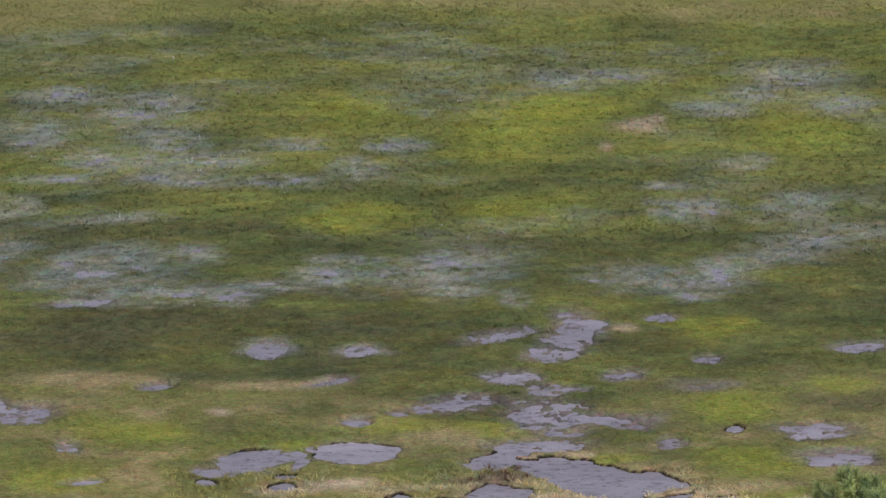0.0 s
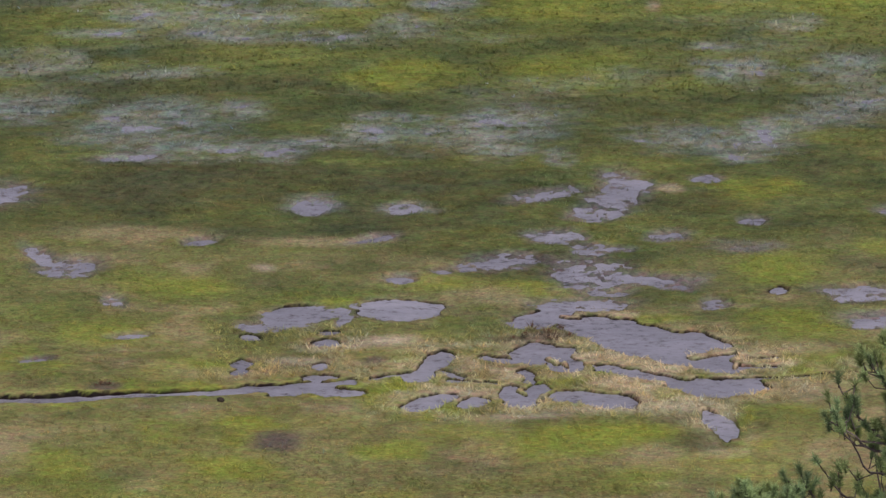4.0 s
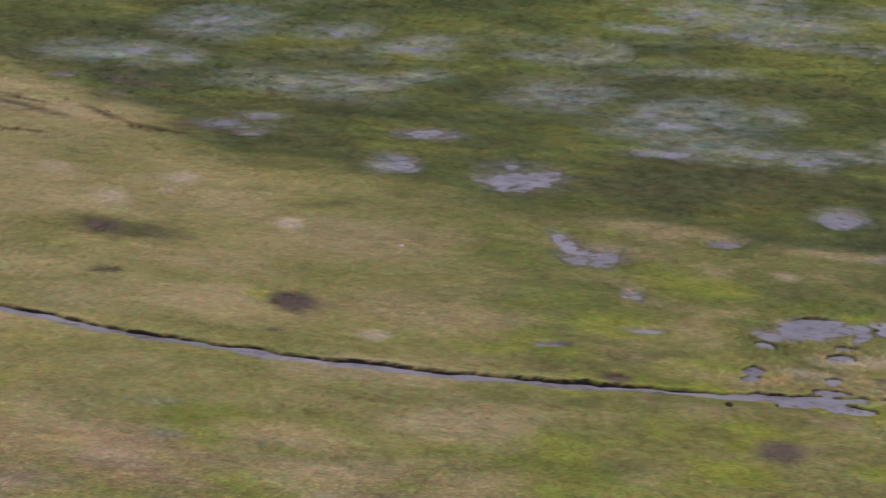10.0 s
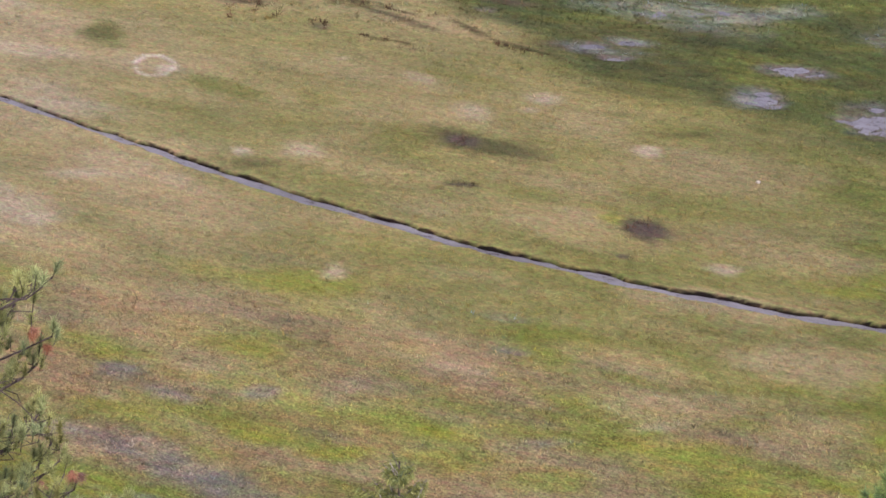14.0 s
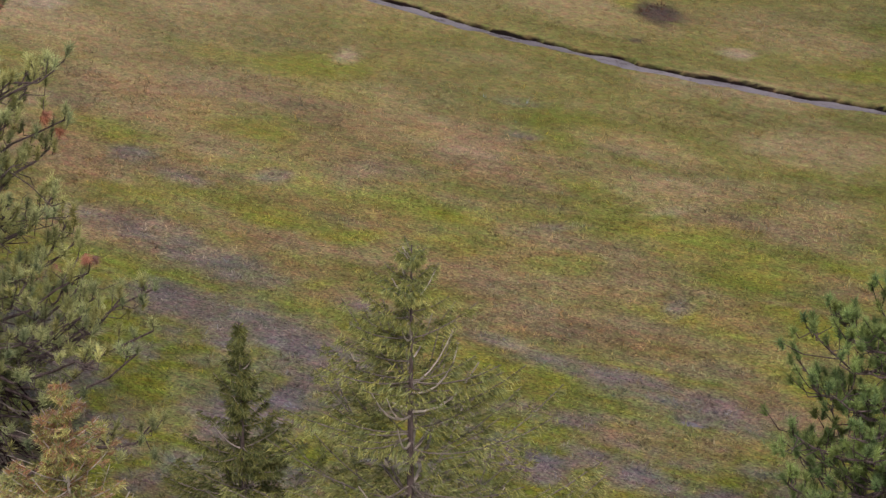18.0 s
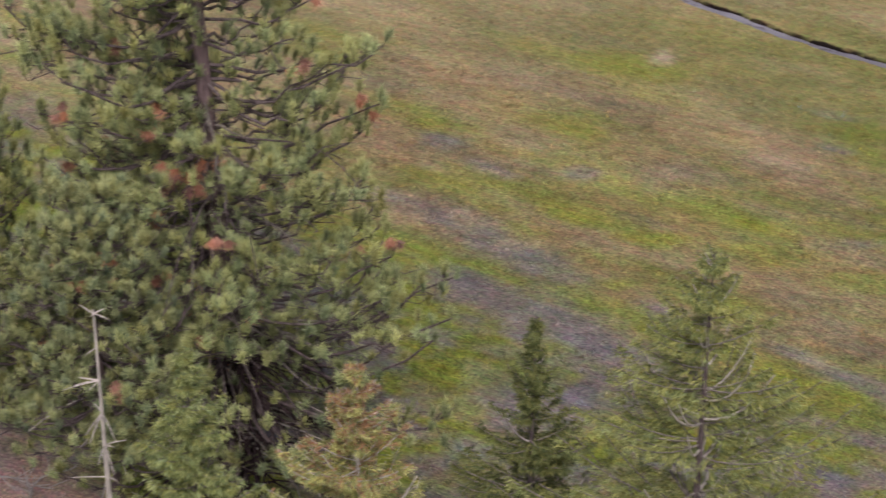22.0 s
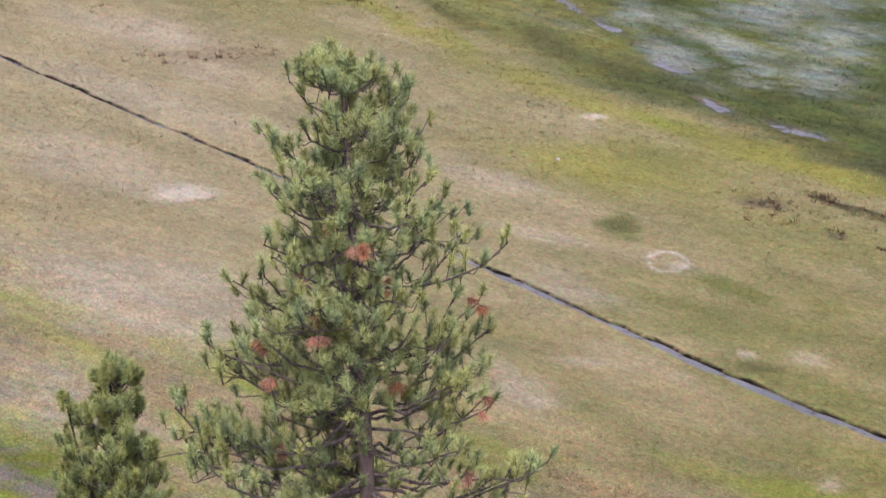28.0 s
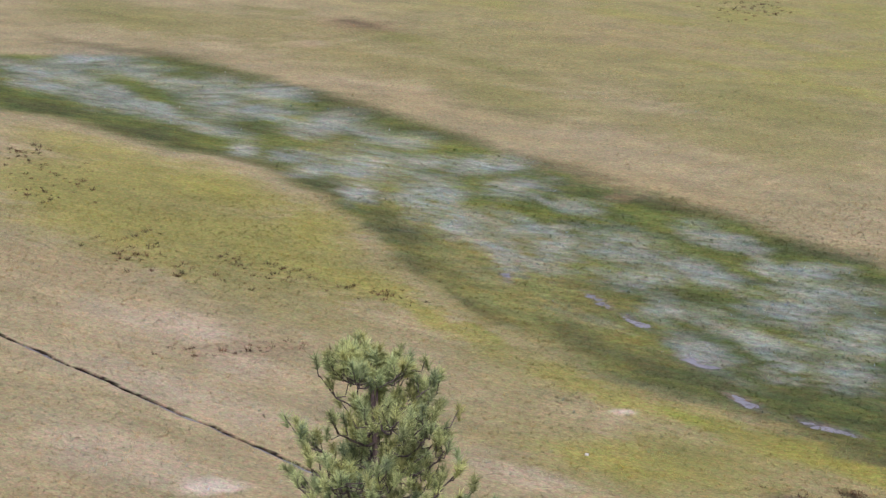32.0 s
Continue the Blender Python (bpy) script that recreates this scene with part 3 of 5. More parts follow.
patch("lime", -23.2, 57.1, 1.05, 0.71, 25)
patch("lime", -28.3, 53.7, 1.04, 0.75, 22)
patch("lime", -32.8, 52.8, 1.05, 0.76, 18)
patch("lime", -15.8, 65.4, 1.29, 0.52, 26)
patch("lime", -32.0, 64.9, 1.37, 0.59, 24)
patch("litter", -39.6, 62.1, 2.91, 0.85, -4)
patch("litter", -35.8, 61.4, 2.40, 0.82, -6)
patch("litter", -33.6, 58.8, 3.02, 1.36, -1)
patch("litter", -30.4, 58.3, 1.53, 0.73, 3)
patch("litter", -36.0, 58.6, 1.81, 0.82, 2)
patch("litter", -30.1, 61.0, 0.98, 0.51, 1)
patch("litter", -25.3, 61.1, 1.13, 0.32, 6)
patch("litter", -22.6, 60.7, 2.23, 0.55, 3)
patch("litter", -19.4, 60.4, 2.16, 0.72, 3)
patch("litter", -16.3, 60.1, 1.56, 0.89, 9)
patch("litter", -20.8, 60.6, 1.46, 0.55, 2)
patch("litter", -17.8, 60.2, 1.41, 0.72, 5)
patch("litter", -30.2, 54.6, 1.05, 0.39, 24)
patch("litter", -31.3, 51.3, 1.02, 0.45, 23)
patch("litter", -21.1, 55.6, 1.19, 0.50, 25)
patch("litter", -18.6, 56.1, 1.18, 0.50, 25)
patch("litter", -39.7, 65.9, 1.11, 0.35, -5)
patch("litter", -42.0, 66.9, 1.04, 0.66, 20)
patch("litter", -36.6, 67.5, 0.81, 0.52, 22)
patch("litter", -25.9, 68.5, 0.98, 0.30, 25)
patch("litter", -20.6, 65.2, 0.68, 0.37, -73)
patch("green", -29.6, 75.7, 2.37, 1.12, 10)
patch("brown", -7.6, 78.2, 1.07, 0.79, -0)
patch("brown", -7.6, 78.2, 1.07, 0.79, -0)
patch("brown", -28.4, 85.3, 1.05, 0.70, -27)
patch("brown", -28.4, 85.3, 1.05, 0.70, -27)
patch("brown", -17.3, 84.5, 0.56, 0.29, 10)
patch("brown", -14.5, 82.2, 0.61, 0.41, 11)
patch("brown", -14.5, 82.2, 0.43, 0.37, 11)
patch("brown", -28.5, 82.7, 0.45, 0.19, 9)
patch("lime", 3.6, 78.2, 3.07, 1.14, 6)
patch("lime", 3.6, 78.2, 3.07, 1.14, 6)
patch("lime", -0.7, 79.1, 1.66, 0.75, 6)
patch("lime", 5.7, 75.8, 1.60, 0.62, 6)
patch("lime", -3.5, 77.4, 1.23, 0.65, 6)
patch("lime", -9.6, 83.9, 1.31, 0.46, 5)
patch("lime", -6.0, 89.6, 0.92, 0.51, 5)
patch("lime", -11.6, 83.7, 1.75, 0.74, 4)
patch("lime", -15.4, 76.4, 1.23, 0.73, 2)
patch("lime", -8.8, 76.1, 1.62, 0.80, 5)
patch("litter", 15.8, 88.3, 1.82, 0.90, 2)
patch("litter", 8.4, 91.9, 1.41, 0.74, 1)
patch("litter", 10.8, 95.1, 1.45, 0.56, 1)
patch("blush", 10.9, 128.7, 1.51, 1.31, 12)
patch("blush", 8.8, 125.4, 0.81, 0.49, 85)
patch("pale", -9.3, 92.6, 0.57, 0.43, -7)
patch("pale", -4.8, 95.7, 1.22, 0.45, 13)
patch("pale", 11.9, 130.1, 0.77, 0.62, 77)
patch("pale", 8.1, 101.4, 0.76, 0.50, 2)
patch("lime", 3.6, 126.9, 4.65, 4.56, 37)
patch("lime", 6.9, 131.6, 3.81, 2.93, 3)
patch("lime", -4.5, 131.6, 3.82, 2.93, -3)
patch("lime", 3.4, 115.8, 3.98, 2.83, 1)
patch("lime", 19.8, 127.7, 3.45, 2.74, 13)
patch("lime", -4.6, 115.1, 3.40, 2.02, -2)
patch("lime", 12.3, 93.5, 1.91, 1.31, 5)
patch("lime", 13.3, 87.7, 2.49, 1.48, 3)
patch("lime", 6.3, 88.3, 1.81, 0.40, -0)
patch("lime", 1.8, 90.9, 1.62, 0.94, 0)
patch("lime", -1.9, 91.4, 1.40, 0.74, -1)
patch("lime", -12.6, 90.9, 2.79, 1.04, -1)
patch("lime", -15.4, 86.4, 2.02, 1.15, -4)
patch("lime", 12.2, 101.7, 2.04, 1.26, 3)
patch("lime", 17.3, 95.1, 1.69, 0.79, 2)
patch("straw", -15.4, 96.1, 3.65, 0.80, -1)
patch("straw", -7.3, 95.2, 2.90, 0.56, -0)
patch("straw", 0.4, 90.1, 1.38, 0.82, -0)
patch("straw", 12.1, 85.8, 2.22, 0.67, 0)
patch("straw", 12.2, 82.4, 2.58, 1.16, 1)
patch("straw", -3.6, 85.9, 1.77, 0.67, -1)
patch("straw", -4.0, 84.2, 1.31, 0.42, -1)
patch("straw", -9.6, 83.6, 2.82, 0.46, -0)
patch("dark", -15.0, 103.1, 4.13, 1.42, -1)
patch("dark", -9.3, 102.5, 3.59, 1.53, -1)
patch("dark", -16.7, 100.6, 3.04, 1.48, -3)
patch("dark", -6.5, 98.7, 2.74, 0.96, -1)
patch("dark", -4.2, 105.0, 3.14, 0.93, -1)
patch("dark", -12.2, 100.6, 4.56, 2.47, -3)
patch("dark", -3.6, 101.8, 3.06, 1.89, -2)
patch("dark", 17.4, 92.9, 1.66, 0.76, 2)
patch("dark", 15.1, 90.0, 2.07, 0.36, -0)
patch("dark", -16.7, 106.4, 2.92, 1.36, -2)
patch("dark", 1.9, 112.0, 2.49, 0.89, -0)
patch("dark", -7.8, 88.3, 0.68, 0.30, -1)
patch("dark", 8.2, 78.4, 1.26, 1.03, 24)
patch("dark", 8.2, 78.4, 1.26, 1.03, 24)
patch("dark", 7.1, 80.0, 1.04, 0.42, 7)
patch("brown", 1.6, 86.4, 1.33, 0.48, 6)
patch("brown", -4.3, 84.5, 0.53, 0.37, 7)
patch("brown", 2.4, 86.7, 0.89, 0.38, 6)
patch("brown", 0.4, 84.7, 0.31, 0.28, 22)
patch("pale", -6.0, 85.6, 1.55, 0.38, 5)
patch("pale", -4.0, 86.2, 1.56, 0.48, 5)
patch("pale", -7.4, 84.4, 1.10, 0.37, 5)
patch("pale", -1.2, 82.1, 1.50, 0.35, 5)
patch("pale", 1.1, 80.1, 1.67, 0.25, 5)
patch("pale", 4.0, 80.8, 2.52, 0.26, 5)
patch("pale", 7.2, 81.1, 1.89, 0.60, 6)
patch("pale", 4.4, 85.1, 1.31, 0.46, 6)
patch("pale", 6.5, 84.1, 1.30, 0.36, 6)
patch("pale", -47.1, 85.4, 0.44, 0.29, 21)
patch("pale", -30.9, 92.6, 0.59, 0.41, 28)
patch("pale", -37.2, 94.4, 0.51, 0.38, 27)
patch("pale", -47.6, 96.4, 0.48, 0.28, 23)
patch("pale", -37.1, 95.8, 0.77, 0.32, 25)
patch("pale", -51.6, 76.0, 0.94, 0.72, 12)
patch("pale", -52.0, 80.6, 1.44, 0.56, 23)
patch("dark", -38.8, 90.2, 1.31, 0.78, -3)
patch("dark", -36.7, 90.1, 1.26, 0.57, 7)
patch("dark", -36.9, 86.1, 0.96, 0.22, 17)
patch("dark", -59.6, 94.5, 1.10, 0.86, 13)
patch("dark", -28.5, 85.4, 0.95, 0.69, -6)
patch("dark", -30.0, 94.9, 1.50, 0.30, 24)
patch("dark", -45.9, 84.5, 0.97, 0.46, 23)
patch("olive", -58.3, 107.0, 7.39, 3.37, -8)
patch("olive", -53.2, 97.3, 6.36, 2.81, -10)
patch("olive", -59.7, 101.2, 3.69, 2.77, -50)
patch("olive", -46.5, 92.6, 4.37, 1.71, -7)
patch("peat", -51.1, 103.5, 2.82, 0.21, -1)
patch("peat", -47.8, 103.0, 1.32, 0.13, -10)
patch("peat", -43.5, 102.3, 1.78, 0.20, -28)
patch("peat", -40.1, 101.1, 2.50, 0.18, -12)
patch("peat", -46.4, 99.4, 1.77, 0.13, -1)
patch("brown", -43.7, 106.6, 1.92, 0.55, -9)
patch("brown", -38.1, 102.2, 1.44, 0.46, -3)
patch("brown", -55.5, 101.3, 1.34, 0.73, 4)
patch("brown", -50.3, 99.8, 0.55, 0.37, 22)
patch("moss", -64.7, 101.6, 5.26, 3.59, 18)
patch("moss", -58.8, 107.1, 3.55, 2.04, 22)
patch("moss", -52.8, 107.0, 3.01, 1.27, -21)
patch("straw", -23.1, 80.3, 4.32, 1.17, 7)
patch("straw", -19.5, 77.2, 3.27, 1.01, 12)
patch("straw", -21.8, 73.1, 3.62, 0.94, 24)
patch("straw", -26.8, 74.9, 2.12, 0.66, 7)
patch("straw", -23.1, 85.8, 4.51, 1.77, 5)
patch("straw", -23.8, 80.8, 3.49, 1.09, 7)
patch("straw", -19.4, 77.5, 3.08, 1.52, 14)
patch("straw", -23.2, 72.7, 3.02, 0.95, 14)
patch("straw", -17.7, 73.1, 2.39, 1.14, 27)
patch("brown", -38.8, 90.2, 0.87, 0.57, 1)
patch("brown", -38.8, 90.2, 0.77, 0.51, 1)
patch("brown", -36.9, 86.1, 0.72, 0.16, 17)
patch("brown", -28.5, 85.4, 0.81, 0.59, -6)
patch("brown", -28.5, 85.4, 0.81, 0.59, -6)
patch("moss", -117.1, 119.0, 14.99, 6.15, -11)
patch("moss", -131.1, 124.5, 9.74, 5.16, -19)
patch("moss", -100.5, 117.7, 8.26, 3.18, -15)
patch("moss", -83.3, 113.0, 5.56, 1.21, -27)
patch("moss", -76.0, 110.2, 4.76, 1.23, -25)
patch("moss", -69.7, 108.8, 4.01, 1.46, -21)
patch("moss", -64.1, 108.5, 3.74, 1.31, -20)
patch("moss", -58.4, 107.6, 3.47, 1.16, -19)
patch("moss", -96.3, 117.7, 7.08, 1.89, -19)
patch("moss", -108.3, 122.1, 8.75, 2.89, -13)
patch("moss", -123.3, 128.4, 8.94, 2.86, -7)
patch("moss", -54.0, 106.9, 2.26, 0.98, -23)
patch("moss", -88.3, 114.6, 3.84, 1.14, -28)
patch("lime", -66.6, 108.5, 2.50, 0.68, -16)
patch("lime", -83.6, 113.9, 3.04, 0.44, -25)
patch("dark", -162.1, 164.0, 10.15, 1.85, 10)
patch("dark", -147.9, 161.7, 11.51, 1.40, -12)
patch("dark", -132.2, 158.8, 8.93, 1.47, -12)
patch("dark", -116.9, 154.5, 7.31, 1.38, -12)
patch("dark", -103.2, 150.7, 6.60, 1.55, -13)
patch("dark", -90.5, 146.7, 6.42, 1.46, -12)
patch("dark", -77.2, 142.7, 6.37, 1.54, -14)
patch("dark", -150.3, 141.8, 6.06, 1.57, -2)
patch("dark", -137.3, 139.9, 6.00, 1.39, -6)
patch("dark", -125.3, 138.1, 6.49, 1.00, -8)
patch("dark", -103.2, 129.9, 7.18, 1.62, -38)
patch("dark", -95.8, 123.0, 3.86, 0.72, -38)
patch("dark", -86.6, 117.4, 4.66, 0.44, -27)
patch("dark", -78.6, 116.4, 4.19, 1.56, -25)
patch("dark", -72.3, 114.6, 2.85, 0.99, -22)
patch("dark", -68.4, 113.8, 2.37, 0.96, -12)
patch("dark", -114.1, 135.6, 4.78, 1.43, -26)
patch("olive", -132.4, 183.8, 26.52, 10.75, -6)
patch("olive", -94.3, 169.6, 15.96, 7.85, -44)
patch("olive", -167.0, 178.6, 19.07, 8.25, 11)
patch("olive", -115.1, 122.6, 15.66, 7.06, -16)
patch("olive", -130.5, 125.0, 9.93, 5.13, -26)
patch("olive", -99.3, 120.3, 8.70, 3.21, -23)
patch("olive", -104.3, 114.8, 8.30, 3.75, -12)
patch("olive", -79.3, 110.4, 8.64, 3.16, -26)
patch("olive", -62.4, 104.6, 5.98, 2.00, -13)
patch("rust", -151.8, 186.7, 3.63, 3.35, -46)
patch("rust", -95.0, 146.2, 1.66, 1.31, 46)
patch("blush", -151.1, 176.9, 2.01, 1.92, -19)
patch("bare", -69.2, 107.2, 0.68, 0.37, 40)
patch("bare", -79.5, 85.0, 1.56, 1.09, 33)
patch("rust", -154.5, 187.6, 5.8, 2.2, -4)
patch("mud", -154.0, 188.0, 3.6, 1.1, -4)
patch("green", -146.0, 184.6, 6.5, 1.9, -14)
patch("green", -131.5, 178.6, 9.5, 1.6, -13)
patch("green", -165.0, 188.6, 5.5, 1.6, -4)
patch("moss", -137.0, 133.4, 11.5, 2.7, -7)
patch("moss", -120.0, 131.4, 9.0, 2.7, -20)
patch("moss", -107.5, 126.2, 7.0, 2.3, -38)

# the straight ditch, from the pools to the far end of the meadow
DITCH_X = (-175, -106, -79, -60, -44, -30, -18, -9, 0)
DITCH_Y = (110.0, 95.8, 90.4, 86.1, 82.4, 80.6, 80.9, 82.2, 84.0)
DITCH_W = (0.12, 0.14, 0.19, 0.26, 0.31, 0.33, 0.33, 0.32, 0.2)


def ditch_line(x):
    return sum(np.interp(x + d, DITCH_X, DITCH_Y) for d in (-5, -2.5, 0, 2.5, 5)) / 5


def ditch_y(x):
    return ditch_line(x) + 0.22 * fbm(x * 0.45, x * 0 + 3.3, 5, 3) + 0.05 * fbm(x * 1.9, x * 0 + 5.3, 6, 2)


def ditch_w(x):
    return np.interp(x, DITCH_X, DITCH_W) * (1 + 0.5 * fbm(x * 0.7, x * 0 + 9.1, 8, 3) + 0.25 * fbm(x * 2.3, x * 0 + 2.7, 9, 2))


# the wet band between these two edges
LOW_X = (-172.5, -152.5, -142.8, -131.8, -124.3, -113.6, -106.5, -99.8, -93.1, -85.9, -77.3, -72.4, -68.1, -62.7, -56.7, -46.5, -42.0, -38.6, -34.9, -31.6, -28.2, -24.0, -19.0, -14.1, -10.0, -6.5, -0.1, 2.7, 8.9, 15.1, 19.1, 40.0)
LOW_Y = (144.7, 138.7, 138.9, 137.4, 137.7, 133.8, 130.2, 125.1, 120.2, 116.5, 113.3, 111.9, 110.9, 111.0, 109.5, 105.6, 103.5, 101.1, 98.8, 98.6, 98.3, 97.3, 96.8, 96.2, 96.2, 95.3, 93.0, 90.8, 95.2, 96.8, 97.4, 101.0)
HIGH_X = (-195.1, -170.1, -157.6, -141.9, -129.5, -113.6, -103.4, -91.6, -80.0, -70.9, -45.0, -14.0, 1.0, 15.0, 40.0)
HIGH_Y = (155.9, 154.9, 164.7, 162.6, 158.6, 154.0, 151.0, 148.4, 144.5, 141.0, 142.0, 149.0, 152.0, 148.0, 150.0)


# below this line the foot of the slope is wet again
FOOT_X = (-60, -41.7, -28.5, -15.0, 20)
FOOT_Y = (62.0, 60.5, 60.0, 59.4, 58.4)


def reach(px, py, e, grow=1.0):
    """How far out, in the ellipse's own radii, each place lies."""
    x, y, rx, ry, turn = e
    c, s = math.cos(radians(turn)), math.sin(radians(turn))
    u, v = (px - x) * c + (py - y) * s, (py - y) * c - (px - x) * s
    return np.sqrt((u / (rx * grow)) ** 2 + (v / (ry * grow)) ** 2)


def near(px, py, e, far):
    r = max(e[2], e[3]) * far + 1
    return np.nonzero((np.abs(px - e[0]) < r) & (np.abs(py - e[1]) < r))[0]


def bend(x, y):
    """How far the edges of turf and flood stray at a place."""
    return (1.9 * fbm(x * 0.3, y * 0.55, 21) + 0.6 * fbm(x * 1.5, y * 2.4, 22, 3),
            1.1 * fbm(x * 0.3, y * 0.55, 31) + 0.35 * fbm(x * 1.5, y * 2.4, 32, 3))


def sway(x, y):
    """The same for the banks of pools."""
    return (0.5 * fbm(x * 0.9, y * 0.9, 23, 3) + 0.12 * fbm(x * 2.6, y * 2.6, 24, 2),
            0.4 * fbm(x * 0.9, y * 0.9, 33, 3) + 0.12 * fbm(x * 2.6, y * 2.6, 34, 2))


def settle(shapes):
    """With each ellipse goes how far its edge strays, and the straying at its centre, to be taken off."""
    out = []
    for e in shapes:
        ox, oy = bend(np.array(e[0]), np.array(e[1]))
        out.append((e, float(np.clip(0.28 * math.sqrt(e[2] * e[3]), 0.12, 0.8)), float(ox), float(oy)))
    return out


FLOODS, SHOALS = settle(FLOODS), settle(SHOALS)
PATCHES = [(p[0], *e) for p, e in zip(PATCHES, settle([p[1:] for p in PATCHES]))]


def fields(x, y):
    """Height, tone, how flooded, how deep in a pool and how thick the grass is, at the places given."""
    x, y = np.asarray(x, float), np.asarray(y, float)
    bx, by = bend(x, y)
    wx, wy = x + bx, y + by
    vx, vy = sway(x, y)
    vx, vy = x + vx, y + vy
    streak = fbm(x * 0.16, y * 0.5, 41, 4)
    fine = fbm(x * 0.9, y * 1.7, 51, 4)
    broad = fbm(x * 0.05, y * 0.1, 61, 3)
    hx, hy = x + 0.45 * bx, y + 0.45 * by + step(-50, -80, x) * 1.6 * fbm(x * 0.15, y * 0.25, 43, 4)
    wet = step(-2.0, 1.6, hy - np.interp(hx, LOW_X, LOW_Y)) * step(-1.5, 1.5, np.interp(hx, HIGH_X, HIGH_Y) - hy)
    T = {k: np.array(v) for k, v in TONES.items()}

    def blend(a, b, f):
        return a + (b - a) * np.clip(f, 0, 1)[:, None]

    dry = step(-34, -82, x)[:, None] * 1.0
    lush = step(-42, -8, x)
    tone = blend(T["olive"][None], T["straw"][None], 0.3 + 0.15 * step(-35, -60, x) + 0.7 * streak + 0.3 * broad - 0.25 * lush)
    tone = blend(tone, T["green"][None], 0.1 + 0.3 * lush + (0.6 + 0.5 * lush) * fbm(x * 0.12, y * 0.3, 71, 4))
    tone = blend(tone, T["dark"][None], lush * (0.05 + 0.7 * fbm(x * 0.22, y * 0.7, 75, 4)))
    tone = tone * (1 - 0.6 * dry) + (T["pale"][None] * 0.5 + T["straw"][None] * 0.5) * 0.6 * dry
    mottle = fbm(x * 0.33, y * 0.62, 76, 4)
    tone = blend(tone, T["lime"][None], step(-30, -12, x) * step(0.1, 0.45, mottle) * 0.75)
    tone = blend(tone, T["straw"][None] * 0.9, step(-30, -12, x) * step(-0.15, -0.5, mottle) * 0.6)
    tone = blend(tone, T["dark"][None], step(-30, -12, x) * step(0.12, 0.5, fbm(x * 0.4, y * 0.8, 78, 4)) * 0.35)
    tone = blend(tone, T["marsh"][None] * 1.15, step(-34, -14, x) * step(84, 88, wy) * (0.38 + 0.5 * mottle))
    close = step(81, 69, y + 2 * fbm(x * 0.1, y * 0.1, 79))
    bands = fbm(x * 0.2, y * 0.8, 77, 4)
    tone = blend(tone, T["rust"][None], close * (0.22 + 0.9 * bands))
    tone = blend(tone, T["lime"][None], close * (0.16 - 0.9 * bands))
    beyond = step(140, 160, y + 0.3 * x * (x < 0))
    tone = blend(tone, T["olive"][None] * 1.15, beyond * (0.7 + 0.7 * streak))
    foot = step(1.5, -3.0, wy - np.interp(wx, FOOT_X, FOOT_Y))
    under = blend(T["lime"][None] * 0.85, T["litter"][None] * 0.9, 0.45 + 1.2 * fbm(x * 0.35, y * 1.0, 73, 4) + 1.0 * fbm(x * 0.9, y * 2.4, 74, 3))
    tone = blend(tone, under, 0.92 * foot)
    marsh = blend(T["marsh"][None] * [0.97, 1, 0.95], T["green"][None] * [1.02, 1.06, 0.95], 0.42 + 0.35 * step(108, 135, y) * step(-26, -6, x) - 0.22 * step(-12, -28, x) * step(-90, -60, x) + 0.8 * streak)
    marsh = blend(marsh, T["dark"][None], 0.06 + 0.3 * step(122, 110, y) + 0.5 * fbm(x * 0.2, y * 0.5, 81, 4))
    tone = blend(tone, marsh, wet)
    mosaic = step(-0.3, 0.2, fbm(x * 0.8, y * 2.2, 74, 4))
    for name, e, q, ox, oy in PATCHES:
        k = near(x, y, e, 2.0)
        if len(k):
            d = reach(x[k] + q * (bx[k] - ox), y[k] + q * (by[k] - oy), e) + 0.45 * fine[k]
            tone[k] = blend(tone[k], T[name][None], HOLD.get(name, 0.72) * (1 + 0.45 * fine[k]) * step(1.45, 0.35, d) * (0.45 + 0.55 * mosaic[k] if name == "litter" else 1))
    fl = np.zeros(len(x))
    for e, q, ox, oy in FLOODS:
        k = near(x, y, e, 2.0)
        if len(k):
            fl[k] = np.maximum(fl[k], step(1.9, 0.15, reach(x[k] + q * (bx[k] - ox), y[k] + q * (by[k] - oy), e) + 0.45 * fine[k] + 0.35 * streak[k]))
    fl = fl * np.clip(0.72 + 0.7 * fbm(x * 0.55, y * 1.9, 95, 4) + 0.75 * fbm(x * 1.7, y * 3.6, 98, 3) + step(-50, -70, x) * (0.1 + 0.5 * fbm(x * 0.25, y * 0.5, 96, 4)), 0, 1)
    u, v = 0.94 * x - 0.34 * y, 0.34 * x + 0.94 * y
    core = step(-52, -66, x) * step(3.0, 9.0, hy - np.interp(hx, LOW_X, LOW_Y)) * step(1.5, 6.0, np.interp(hx, HIGH_X, HIGH_Y) - hy)
    fl = np.maximum(fl * (1 - 0.25 * core), core * np.clip(1.2 * fbm(u * 0.13, v * 0.4, 44, 5), 0, 1))
    fl = np.maximum(fl, 0.34 * wet * step(108, 115, y) * step(-58, -50, x) * step(0.0, 0.5, fbm(x * 0.15, y * 0.28, 45, 4)) * np.clip(0.6 + fbm(x * 1.4, y * 3.2, 46, 3), 0, 1))
    sh = np.zeros(len(x))
    for e, q, ox, oy in SHOALS:
        k = near(x, y, e, 1.8)
        if len(k):
            sh[k] = np.maximum(sh[k], step(1.55, 0.55, reach(x[k] + q * (bx[k] - ox), y[k] + q * (by[k] - oy), e) + 0.4 * fine[k]))
    nick = fbm(x * 2.2, y * 3.0, 99, 3)
    deep = np.full(len(x), -9.0)
